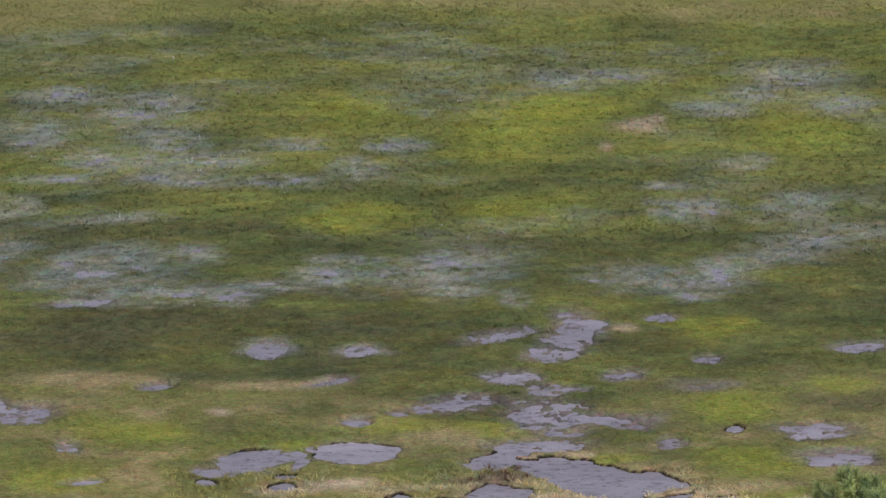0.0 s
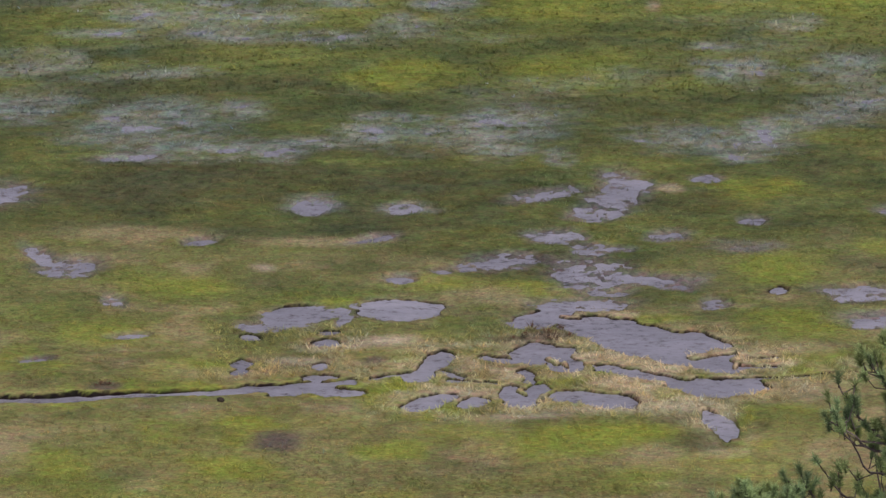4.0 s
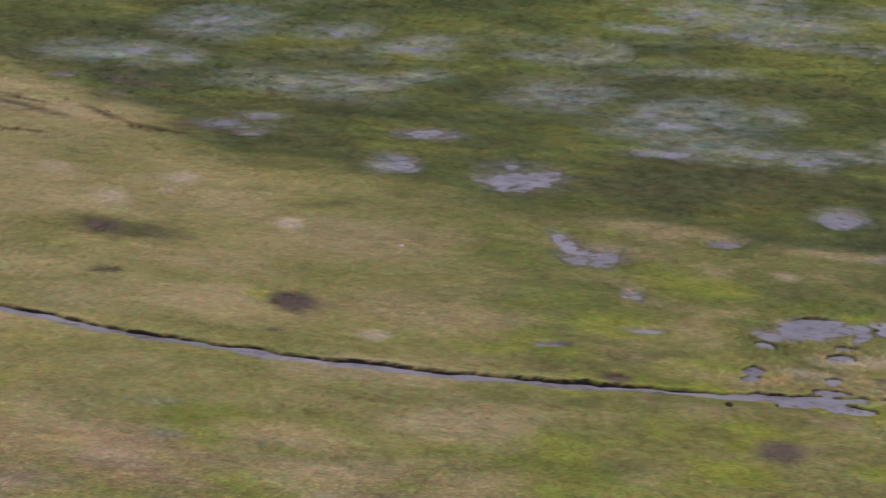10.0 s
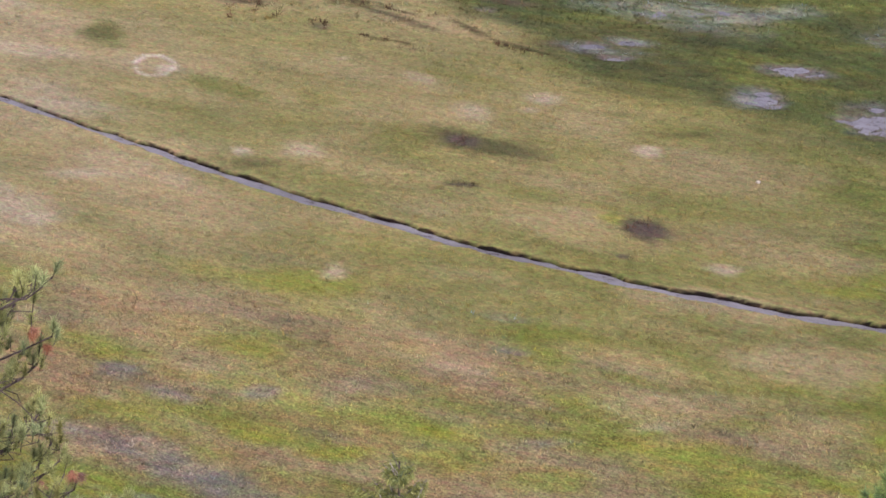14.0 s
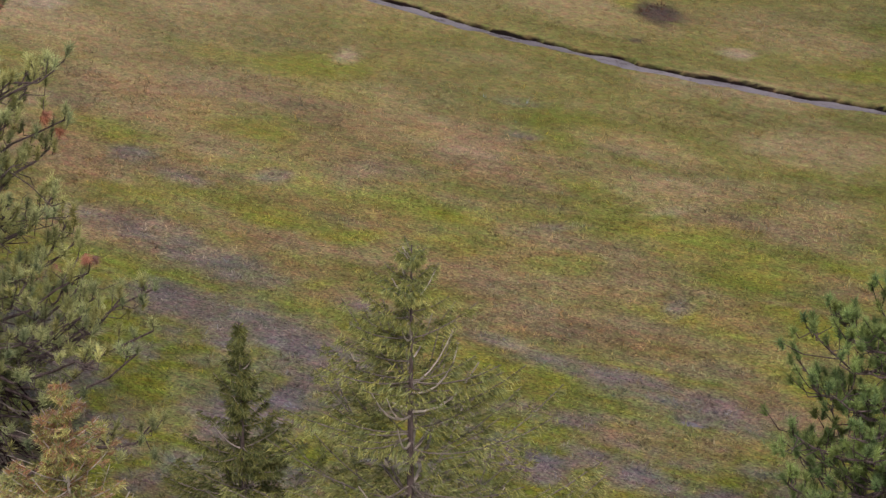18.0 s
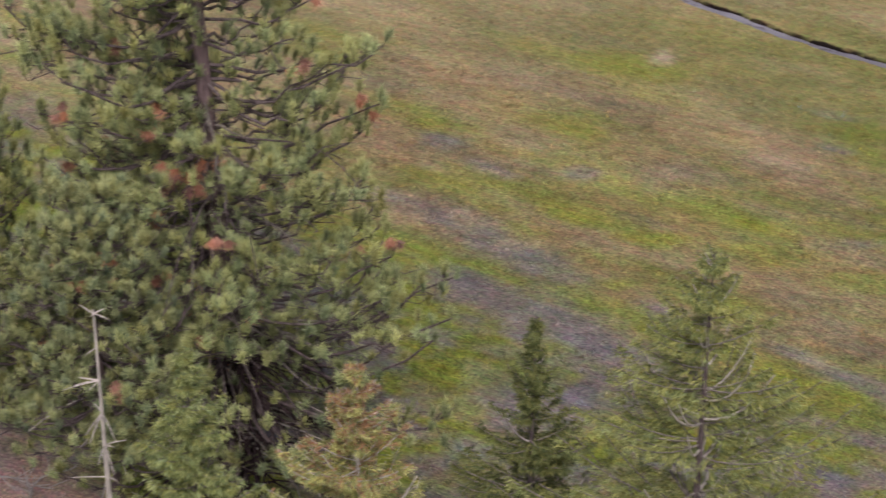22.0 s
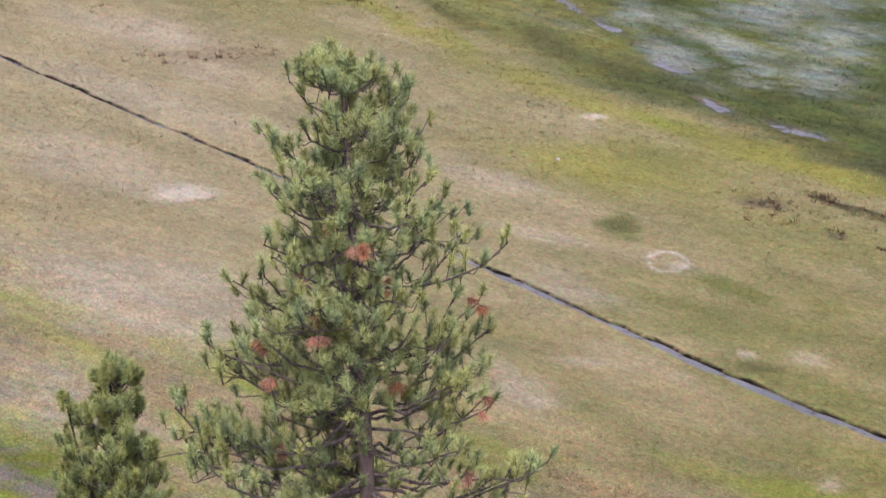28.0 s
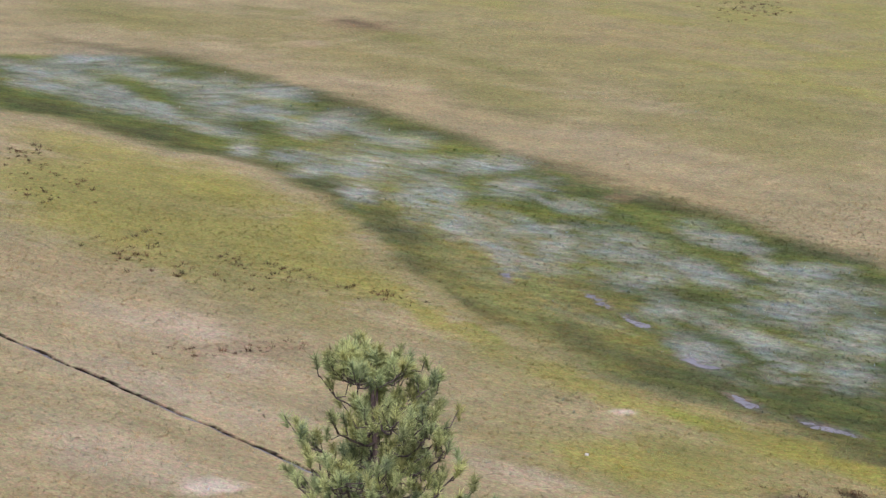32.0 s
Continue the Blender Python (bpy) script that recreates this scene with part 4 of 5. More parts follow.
    for e in POOLS:
        k = near(x, y, e, 2.2)
        if len(k):
            ox, oy = sway(np.array(e[0]), np.array(e[1]))
            q = min(0.8, 0.3 + 0.2 * e[2])
            d = reach(x[k] + q * (vx[k] - x[k] - ox), y[k] + q * (vy[k] - y[k] - oy), e)
            deep[k] = np.maximum(deep[k], (1.14 - d) * min(e[2], e[3]) + 0.14 * nick[k])

    def strips(shapes, wander):
        out = np.full(len(x), -9.0)
        for x0, y0, x1, y1, half in shapes:
            k = np.nonzero((x > min(x0, x1) - 3) & (x < max(x0, x1) + 3) & (y > min(y0, y1) - 3) & (y < max(y0, y1) + 3))[0]
            if len(k):
                px, py = x[k] + wander * (vx[k] - x[k]) - x0, y[k] + wander * (vy[k] - y[k]) - y0
                dx, dy = x1 - x0, y1 - y0
                s = np.clip((px * dx + py * dy) / (dx * dx + dy * dy), 0, 1)
                out[k] = np.maximum(out[k], half - np.hypot(px - s * dx, py - s * dy) + 0.06 * fine[k] + 0.1 * nick[k])
        return out

    deep = np.maximum(deep, strips(CHANNELS, 0.3))
    bank = strips(RIDGES, 0.35)
    deep = np.minimum(deep, -bank)
    sh = sh * step(0.1, -0.1, bank)
    cut = ditch_w(x) - np.abs(y - ditch_y(x))
    cut = np.where(x < -5, cut, -9.0)
    for e in RINGS:
        d = reach(wx * 0.3 + x * 0.7, wy * 0.3 + y * 0.7, e)
        tone = blend(tone, T["bare"][None], 0.75 * step(0.22, 0.06, np.abs(d - 0.95)) * (0.8 + 0.6 * fine))
    z = 0.05 * fbm(x * 0.25, y * 0.4, 11, 3) + 0.035 * fine
    low = step(-1.0, 6.0, hy - np.interp(hx, LOW_X, LOW_Y)) * step(-1.0, 5.0, np.interp(hx, HIGH_X, HIGH_Y) - hy)
    z = z - 0.1 * low
    speck = fbm(x * 1.3, y * 3.0, 13, 4)
    z = z * (1 - fl) + fl * (WATER_LEVEL + 0.065 + 0.045 * step(-50, -70, x) + 0.11 * speck - 0.075 * fl)
    z = z * (1 - sh) + sh * (WATER_LEVEL + 0.075 - 0.12 * sh + 0.2 * fbm(x * 1.6, y * 3.6, 14, 4) + 0.09 * fbm(x * 5, y * 9, 16, 2))
    z = z - 0.075 * step(-1.6, -0.15, deep)
    hole = np.maximum(step(-0.05, 0.1, deep), step(-0.03, 0.13, cut))
    bed = np.where((deep > cut) & (y > 86.5), WATER_LEVEL - 0.1 + 0.13 * fbm(x * 2.9, y * 5.2, 18, 3), -0.42)
    z = z * (1 - hole) + bed * hole
    tone = blend(tone, T["litter"][None] * [0.9, 1.0, 0.9], 0.4 * fl)
    tone = blend(tone, T["litter"][None] * 0.75, 0.75 * sh)
    # sky reflected by water between the stems, painted into the turf's tone
    tone = blend(tone, T["glare"][None], 0.5 * fl * wet + 0.1 * fl)
    tone = blend(tone, T["far_glare"][None], 0.32 * step(-50, -70, x) * fl * wet)
    tone = blend(tone, T["pale"][None] * [0.95, 0.92, 0.8], step(-0.35, 0.05, bank) * (0.6 + 0.9 * fine))
    braid = step(-1.3, -0.2, deep) * step(88.0, 86.0, y + 0.6 * fine) * step(-6.5, -3.5, x)
    tone = blend(tone, np.array([[0.45, 0.4, 0.25]]), braid * (0.35 + 0.9 * fine))
    tone = blend(tone, T["rust"][None] * 0.7, 0.5 * step(-0.3, -0.03, deep) * np.clip(0.1 + 1.3 * fine, 0, 1))
    # bare peat banks, with the shade of their overhang put into the tone
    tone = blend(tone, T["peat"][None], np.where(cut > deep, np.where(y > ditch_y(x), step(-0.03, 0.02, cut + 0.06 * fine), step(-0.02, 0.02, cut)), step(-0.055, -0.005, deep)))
    clump = fbm(x * 1.1, y * 3.2, 15, 3)
    rough = 0.3 + 0.7 * np.maximum(wet, 0.95 * step(84, 60, y))
    hue = (rough * fbm(x * 0.6, y * 1.6, 17, 3))[:, None] * np.array([[0.2, 0.05, -0.12]])
    tone = tone * (1 + rough * (0.24 * fine + 0.26 * clump) + 0.1 * streak)[:, None] * (1 + hue)
    grass = (1 - 0.45 * step(-40, -60, x)) * (1 - 0.3 * fl) * (1 - 0.6 * sh) * (1 - step(-0.16, -0.04, deep)) * (1 - step(-0.42, -0.18, cut))
    return z, np.clip(0.94 * tone, 0.004, 0.8), fl, np.maximum(deep, cut), grass


def tussocky(x, y):
    """How coarse the turf is: coarse at the foot of the slope and in the marsh, close-grown on the dry meadow."""
    marsh = step(-60, -25, x) * (0.35 * step(82, 88, y) - 0.35 * step(92, 104, y))
    return (0.16 + 0.84 * np.maximum(step(82, 66, y), marsh) * (1 - 0.3 * step(-30, -55, x)))[:, None]


def axis(spans, far=3200):
    """Lines of the ground's net: spans of (from, to, step), then ever wider to the horizon."""
    a = np.concatenate([np.arange(*s) for s in spans]).tolist()
    left, right = [], []
    p, d = a[0], spans[0][2]
    while p > -far:
        d *= 1.6
        p -= d
        left.append(p)
    p, d = a[-1], spans[-1][2]
    while p < far:
        d *= 1.6
        p += d
        right.append(p)
    return np.array(left[::-1] + a + right)


# ---- ground and water ----
GX = axis([(-205, -112, 1.1), (-112, -68, 0.45), (-68, -34, 0.32), (-34, -19, 0.22), (-19, -11, 0.13), (-11, 13.5, 0.075), (13.5, 15, 0.11), (15, 19, 0.2), (19, 32, 0.34), (32, 70, 1.1)])
GY = axis([(-20, 36, 1.1), (36, 60, 0.4), (60, 79.6, 0.34), (79.6, 81.1, 0.11), (81.1, 82.9, 0.06), (82.9, 88.8, 0.07), (88.8, 89.5, 0.11), (89.5, 97, 0.16), (97, 112, 0.24), (112, 152, 0.42), (152, 245, 1.1)])
mx, my = np.meshgrid(GX, GY)
my = my + (ditch_line(np.clip(mx, -175, -4)) - 82.0) * np.interp(my, (36, 79, 86, 152), (0, 1, 1, 0))  # the net follows the ditch
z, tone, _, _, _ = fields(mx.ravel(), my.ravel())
w, h = len(GX), len(GY)
i = np.arange(w * h).reshape(h, w)
quads = np.stack([i[:-1, :-1].ravel(), i[:-1, 1:].ravel(), i[1:, 1:].ravel(), i[1:, :-1].ravel()], 1)
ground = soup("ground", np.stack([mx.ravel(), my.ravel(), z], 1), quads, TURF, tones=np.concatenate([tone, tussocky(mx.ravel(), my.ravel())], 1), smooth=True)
tagged(ground, "wet sedge meadow of green, straw and rust turf", "meadow", kind="structure")

water = soup("water", [(-210, -20, WATER_LEVEL), (80, -20, WATER_LEVEL), (80, 240, WATER_LEVEL), (-210, 240, WATER_LEVEL)], [(0, 1, 2, 3)], WATER)
tagged(water, "still grey shallow water standing in the marsh", "water", kind="structure")


# ---- grass ----
def grass_patch(name, label, xs, ys, density, tall, wide, blades, seed, keep=None, gain=1.0):
    rng = np.random.default_rng(seed)
    n = int((xs[1] - xs[0]) * (ys[1] - ys[0]) * density)
    x, y = rng.uniform(*xs, n), rng.uniform(*ys, n)
    if keep is not None:
        k = keep(x, y)
        x, y = x[k], y[k]
    z, tone, fl, deep, thick = fields(x, y)
    z = np.maximum(z, WATER_LEVEL - 0.03)
    k = rng.random(len(x)) < thick
    x, y, z, tone = x[k], y[k], z[k], tone[k]
    n = len(x)
    size = rng.uniform(0.6, 1.4, n) * (0.8 + 0.5 * value_noise(x * 0.4, y * 0.8, 3)) * (1 + 0.25 * fl[k])
    shade = 1 + rng.uniform(-0.2, 0.24, n) * (1 + 0.9 * step(92, 100, y) * step(-70, -40, x) + 1.5 * step(82, 70, y) - 0.5 * step(-40, -60, x))
    hue = (0.7 * rng.normal(0, 1, n) + fbm(x * 1.7, y * 2.5, 19, 2))[:, None] * np.array([[0.13, 0.02, -0.1]])
    # some blades are coloured with the water's glare
    gleam = (rng.random(n) < 0.2 * fl[k])[:, None]
    tone = np.where(gleam, np.array(TONES["glare"]) * rng.uniform(0.5, 0.8, n)[:, None], tone)
    V, C = [], []
    for b in range(blades):
        a, lean = rng.uniform(0, 2 * np.pi, n), rng.uniform(0.6, 2.0, n)
        hgt, wid = tall * size * rng.uniform(0.7, 1.2, n), wide * rng.uniform(0.7, 1.4, n)
        ox, oy = rng.uniform(-0.08, 0.08, n), rng.uniform(-0.08, 0.08, n)
        dx, dy = np.cos(a), np.sin(a)
        f = a + np.pi / 2 + rng.uniform(-0.5, 0.5, n)
        base = np.stack([x + ox, y + oy, z - 0.02], 1)
        side = np.stack([np.cos(f) * wid, np.sin(f) * wid, 0 * f], 1)
        tip = base + np.stack([dx * hgt * lean, dy * hgt * lean, hgt], 1)
        V.append(np.stack([base - side, base + side, tip], 1))
        c = 1.1 * gain * tone * (shade * rng.uniform(0.85, 1.15, n))[:, None] * (1 + hue)
        C.append(np.stack([c, c, c * 1.12], 1))
    V, C = np.stack(V, 1).reshape(-1, 3), np.stack(C, 1).reshape(-1, 3)
    C = np.concatenate([np.clip(C, 0, 0.9), tussocky(V[:, 0], V[:, 1])], 1)
    ob = soup(name, V, np.arange(len(V)).reshape(-1, 3), BLADES, tones=C)
    return tagged(ob, label, "grass", kind="stuff")


def wedge(r0, r1, margin=2.0):
    def keep(x, y):
        r, a = np.hypot(x, y), np.degrees(np.arctan2(-x, y))
        return (r > r0) & (r < r1) & (a > -11 - margin) & (a < 47 + margin)
    return keep


grass_patch("meadow_grass", "low sedge and straw-coloured grass of the wet meadow", (-95, 25), (35, 118), 25, 0.085, 0.022, 4, 1, wedge(50, 112))
grass_patch("tussock_grass", "pale straw-coloured tussocks on the banks of the braided pools", (-12, 16), (79.5, 87.5), 34, 0.13, 0.024, 5, 6, lambda x, y: (lambda d: (d > -0.8) & (d < -0.06))(fields(x, y)[3]) & ((x > -4.5) | (y > 82.9)), 1.45)
grass_patch("marsh_grass", "green sedge standing in the flooded marsh", (-165, 38), (70, 172), 11.5, 0.12, 0.032, 4, 2, wedge(112, 175))
grass_patch("far_grass", "pale grass of the far side of the meadow", (-205, 60), (110, 240), 2.5, 0.1, 0.065, 3, 3, wedge(175, 245))


# ---- trees ----
def tube(path, radii, sides=6):
    """A tapered tube along a path, as corners and quads."""
    path = np.asarray(path, float)
    d = np.gradient(path, axis=0)
    d /= np.linalg.norm(d, axis=1)[:, None] + 1e-9
    ref = np.where(np.abs(d[:, 2:3]) > 0.9, [[1.0, 0, 0]], [[0, 0, 1.0]])
    u = np.cross(d, ref)
    u /= np.linalg.norm(u, axis=1)[:, None]
    v = np.cross(d, u)
    a = np.arange(sides) * 2 * np.pi / sides
    ring = (u[:, None] * np.cos(a)[None, :, None] + v[:, None] * np.sin(a)[None, :, None]) * np.asarray(radii)[:, None, None]
    verts = (path[:, None] + ring).reshape(-1, 3)
    k = np.arange((len(path) - 1) * sides)
    r, c = k // sides, k % sides
    c2 = (c + 1) % sides
    return verts, np.stack([r * sides + c, r * sides + c2, (r + 1) * sides + c2, (r + 1) * sides + c], 1)


def merge(pieces):
    V, Q, n = [], [], 0
    for v, q in pieces:
        V.append(v)
        Q.append(q + n)
        n += len(v)
    return np.concatenate(V), np.concatenate(Q)


def tufts(centres, dirs, rng, count, length, width, spread, droop=0.0):
    """Bursts of needles at the twig ends: triangles that fan round each twig's way."""
    n = len(centres)
    c, d = np.repeat(centres, count, 0), np.repeat(dirs, count, 0)
    r = rng.normal(size=(n * count, 3))
    w = d + spread * r / np.linalg.norm(r, axis=1)[:, None]
    w[:, 2] -= droop
    w /= np.linalg.norm(w, axis=1)[:, None]
    L = length * rng.uniform(0.6, 1.15, n * count)[:, None]
    start = c - d * length * rng.uniform(0, 1.0, n * count)[:, None] * 1.15
    s = np.cross(w, rng.normal(size=w.shape))
    s *= width / (np.linalg.norm(s, axis=1)[:, None] + 1e-9)
    V = np.stack([start - s, start + s, start + w * L], 1).reshape(-1, 3)
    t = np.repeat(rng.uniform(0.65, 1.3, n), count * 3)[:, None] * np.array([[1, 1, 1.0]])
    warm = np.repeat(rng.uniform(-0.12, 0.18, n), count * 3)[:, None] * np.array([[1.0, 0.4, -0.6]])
    t = t * np.tile([0.62, 0.62, 1.25], n * count)[:, None]  # paler towards the tips; the tuft's inner shade is painted into the bases
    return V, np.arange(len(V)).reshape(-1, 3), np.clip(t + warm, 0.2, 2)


def trunk_path(height, seed, lean=(0, 0), wob=0.12):
    k = np.linspace(0, 1, 16)
    return np.stack([lean[0] * k + wob * np.sin(k * 5 + seed), lean[1] * k + wob * np.cos(k * 4 + seed * 2), k * height], 1)


def pine(label, x, y, height, bare, radius, seed, bole=0.24, whorls=26, needle=0.24, tuftspread=0.95, red=0.03, peak=0.35, tangle=0, flare=0.0, barkmat=None, lean=(0, 0), count=110, deadlimbs=5, tint=(1, 1, 1), taper=0.52, leaders=(), fill=4.3, boughs=()):
    """A long-needled pine: bole, limbs that rise at their ends, pompoms of needles along the outer half."""
    rng = np.random.default_rng(seed)
    top = tagged(new("pine_tree"), label, "tree", "pine trees of the meadow's edge")
    top.location = (x, y, -0.1)
    path = trunk_path(height, seed, lean)
    k = np.linspace(0, 1, 16)
    v, q = tube(path, bole * (1 - 0.93 * k) * (1 + 0.5 * np.exp(-k * 40)) + 0.015, 9)
    soup("trunk", v, q, barkmat or BARK, top, smooth=True)
    C, D, RC, RD = [], [], [], []
    for i in range(whorls):
        f = float(np.clip((i + rng.uniform(-0.3, 0.3)) / (whorls - 1), 0, 0.99))
        hgt = bare + (height - bare) * np.clip(f, 0, 0.985) ** 0.98
        prof = min(1.0, (1 - f) / (1 - peak)) ** taper * (0.75 + 0.25 * min(1, f / max(peak, 0.01)))
        for j in range(int(rng.integers(5, 8)) + int(f < 0.5)):
            a = rng.uniform(0, 2 * np.pi)
            thin = f < 0.6 and rng.random() < 0.22
            L = radius * prof * (1 + flare * max(0, 0.22 - f)) * rng.uniform(0.66, 1.08) + 0.35
            rise = -0.1 + 0.4 * f
            s = np.linspace(0, 1, 8)
            base = np.array([np.interp(hgt, path[:, 2], path[:, c]) for c in (0, 1)] + [hgt])
            out = np.stack([np.cos(a) * s * L, np.sin(a) * s * L, L * (rise * s - 0.14 * np.sin(s * np.pi) + 0.16 * s ** 3)], 1)
            crook = (rng.normal(0, 0.042 * L, (8, 3)) * [1, 1, 0.8]).cumsum(0)
            p = base + out + crook - crook[0]
            limbs = [tube(p, (0.014 + 0.01 * L) * (1 - 0.75 * s) + 0.008, 5)]
            m = max(5, int(L * fill * (0.88 + 0.6 * f) * (0.45 if thin else 1.0)))
            for t in range(m):
                g = 1.0 - 0.08 * t if t < 3 else 1 - 0.86 * rng.random() ** 1.05
                at = np.array([np.interp(g, s, p[:, c]) for c in range(3)])
                off = rng.normal(0, 1, 3) * np.array([1, 1, 0.3])
                off *= min(0.26 * L, 0.55) * (0.25 + 0.75 * rng.random()) if t else 0.05
                knee = at + off
                way = np.array([np.cos(a) * 0.22, np.sin(a) * 0.22, 0.95]) + 0.2 * rng.normal(size=3)
                way /= np.linalg.norm(way)
                end = knee + way * rng.uniform(0.25, 0.55)
                limbs.append(tube(np.stack([at, 0.35 * at + 0.65 * knee - way * 0.04, end]), (0.02, 0.016, 0.012), 3))
                if rng.random() < red * (1.4 - f) * (f < 0.8):
                    for _ in range(3):
                        RC.append(end + rng.normal(0, 0.13, 3)), RD.append(way)
                else:
                    C.append(end), D.append(way)
            v, q = merge(limbs)
            soup("limb", v, q, TWIG, top)
    for hgt, turn, L in boughs:
        s, a = np.linspace(0, 1, 9), radians(turn)
        base = np.array([np.interp(hgt, path[:, 2], path[:, c]) for c in (0, 1)] + [hgt])
        crook = (rng.normal(0, 0.03 * L, (9, 3))).cumsum(0)
        p = base + np.stack([np.cos(a) * s * L, np.sin(a) * s * L, L * (0.02 * s - 0.16 * np.sin(s * np.pi) + 0.22 * s ** 3)], 1) + crook - crook[0]
        limbs = [tube(p, 0.06 * (1 - 0.75 * s) + 0.01, 6)]
        for t in range(int(L * 6)):
            g = 1.0 - 0.06 * t if t < 4 else rng.uniform(0.4, 1.0)
            at = np.array([np.interp(g, s, p[:, c]) for c in range(3)])
            knee = at + rng.normal(0, 1, 3) * [0.4, 0.4, 0.12]
            end = knee + np.array([0.1 * np.cos(a), 0.1 * np.sin(a), rng.uniform(0.3, 0.6)])
            limbs.append(tube(np.stack([at, knee, end]), (0.02, 0.016, 0.012), 3))
            C.append(end), D.append(np.array([0.15 * np.cos(a), 0.15 * np.sin(a), 0.97]))
        soup("bough", *merge(limbs), TWIG, top)
    for dx, dy, low, high in ((0, 0, height - 3.2, height + 0.35),) + tuple(leaders):
        s = np.linspace(0, 1, 6)
        foot = np.array([np.interp(low, path[:, 2], path[:, c]) for c in (0, 1)] + [low])
        p = foot + np.stack([dx * np.sqrt(s), dy * np.sqrt(s), (high - low) * s], 1)
        soup("leader", *tube(p, 0.05 * (1 - 0.7 * s) + 0.008, 5), barkmat or BARK, top)
        for g in np.linspace(0.1, 1.0, int(15 * (high - low)) + 3):
            at = np.array([np.interp(g, s, p[:, c]) for c in range(3)])
            a, r = rng.uniform(0, 2 * np.pi), (0.12 + 0.36 * (high - low) * (1 - g)) * rng.random() ** 0.5
            C.append(at + [r * np.cos(a), r * np.sin(a), 0.1])
            D.append(np.array([0.25 * np.cos(a), 0.25 * np.sin(a), 0.93]))
    for i in range(deadlimbs):
        a, L = rng.uniform(0, 2 * np.pi), radius * rng.uniform(0.4, 0.9)
        s = np.linspace(0, 1, 6)
        base = np.array([0, 0, bare * rng.uniform(0.55, 1.5)])
        p = base + np.stack([np.cos(a) * s * L, np.sin(a) * s * L, L * 0.25 * (s - 1.6 * s * s)], 1)
        v, q = tube(p, 0.03 * (1 - 0.8 * s) + 0.005, 4)
        soup("dead_limb", v, q, DEADWOOD, top)
    # dead lower limbs, near-black in colour to fill in the crown's deep shade
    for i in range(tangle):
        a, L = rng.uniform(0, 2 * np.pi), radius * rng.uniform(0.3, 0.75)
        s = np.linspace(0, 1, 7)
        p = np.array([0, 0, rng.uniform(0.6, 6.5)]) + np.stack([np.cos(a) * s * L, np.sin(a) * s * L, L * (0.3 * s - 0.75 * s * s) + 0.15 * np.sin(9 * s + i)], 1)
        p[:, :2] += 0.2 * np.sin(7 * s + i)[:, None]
        soup("dead_limb", *tube(p, 0.05 * (1 - 0.8 * s) + 0.01, 4), SHADEBARK, top, label="dead lower limb, coloured dark for the shade under the crown")
    for i in range(tangle * 2 // 3):
        a, L = rng.uniform(0, 2 * np.pi), radius * rng.uniform(0.4, 0.95)
        s = np.linspace(0, 1, 7)
        bent = (rng.normal(0, 0.05 * L, (7, 3))).cumsum(0)
        p = np.array([0, 0, rng.uniform(3.0, 14.0)]) + np.stack([np.cos(a) * s * L, np.sin(a) * s * L, L * (0.1 * s - 0.3 * s * s)], 1) + bent - bent[0]
        p[:, :2] += np.array([np.interp(p[0, 2], path[:, 2], path[:, c]) for c in (0, 1)])
        twigs = [tube(p, 0.03 * (1 - 0.8 * s) + 0.009, 4)]
        for at in p[2:]:
            tip = at + rng.normal(0, 0.28, 3) + [0, 0, rng.uniform(-0.1, 0.45)]
            twigs.append(tube(np.stack([at, 0.5 * (at + tip) + rng.normal(0, 0.05, 3), tip]), (0.015, 0.013, 0.009), 3))
        soup("dead_limb", *merge(twigs), GREYTWIG if i % 3 == 0 else TWIG, top)
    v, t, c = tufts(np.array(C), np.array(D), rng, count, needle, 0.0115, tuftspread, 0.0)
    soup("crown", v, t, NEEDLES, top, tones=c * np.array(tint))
    if RC:
        v, t, c = tufts(np.array(RC), np.array(RD) * [1, 1, -0.3], rng, count, needle, 0.012, 0.8, 0.5)
        soup("dead_needles", v, t, REDNEEDLES, top, tones=c, label="clusters of rust-red dead needles")
    return top


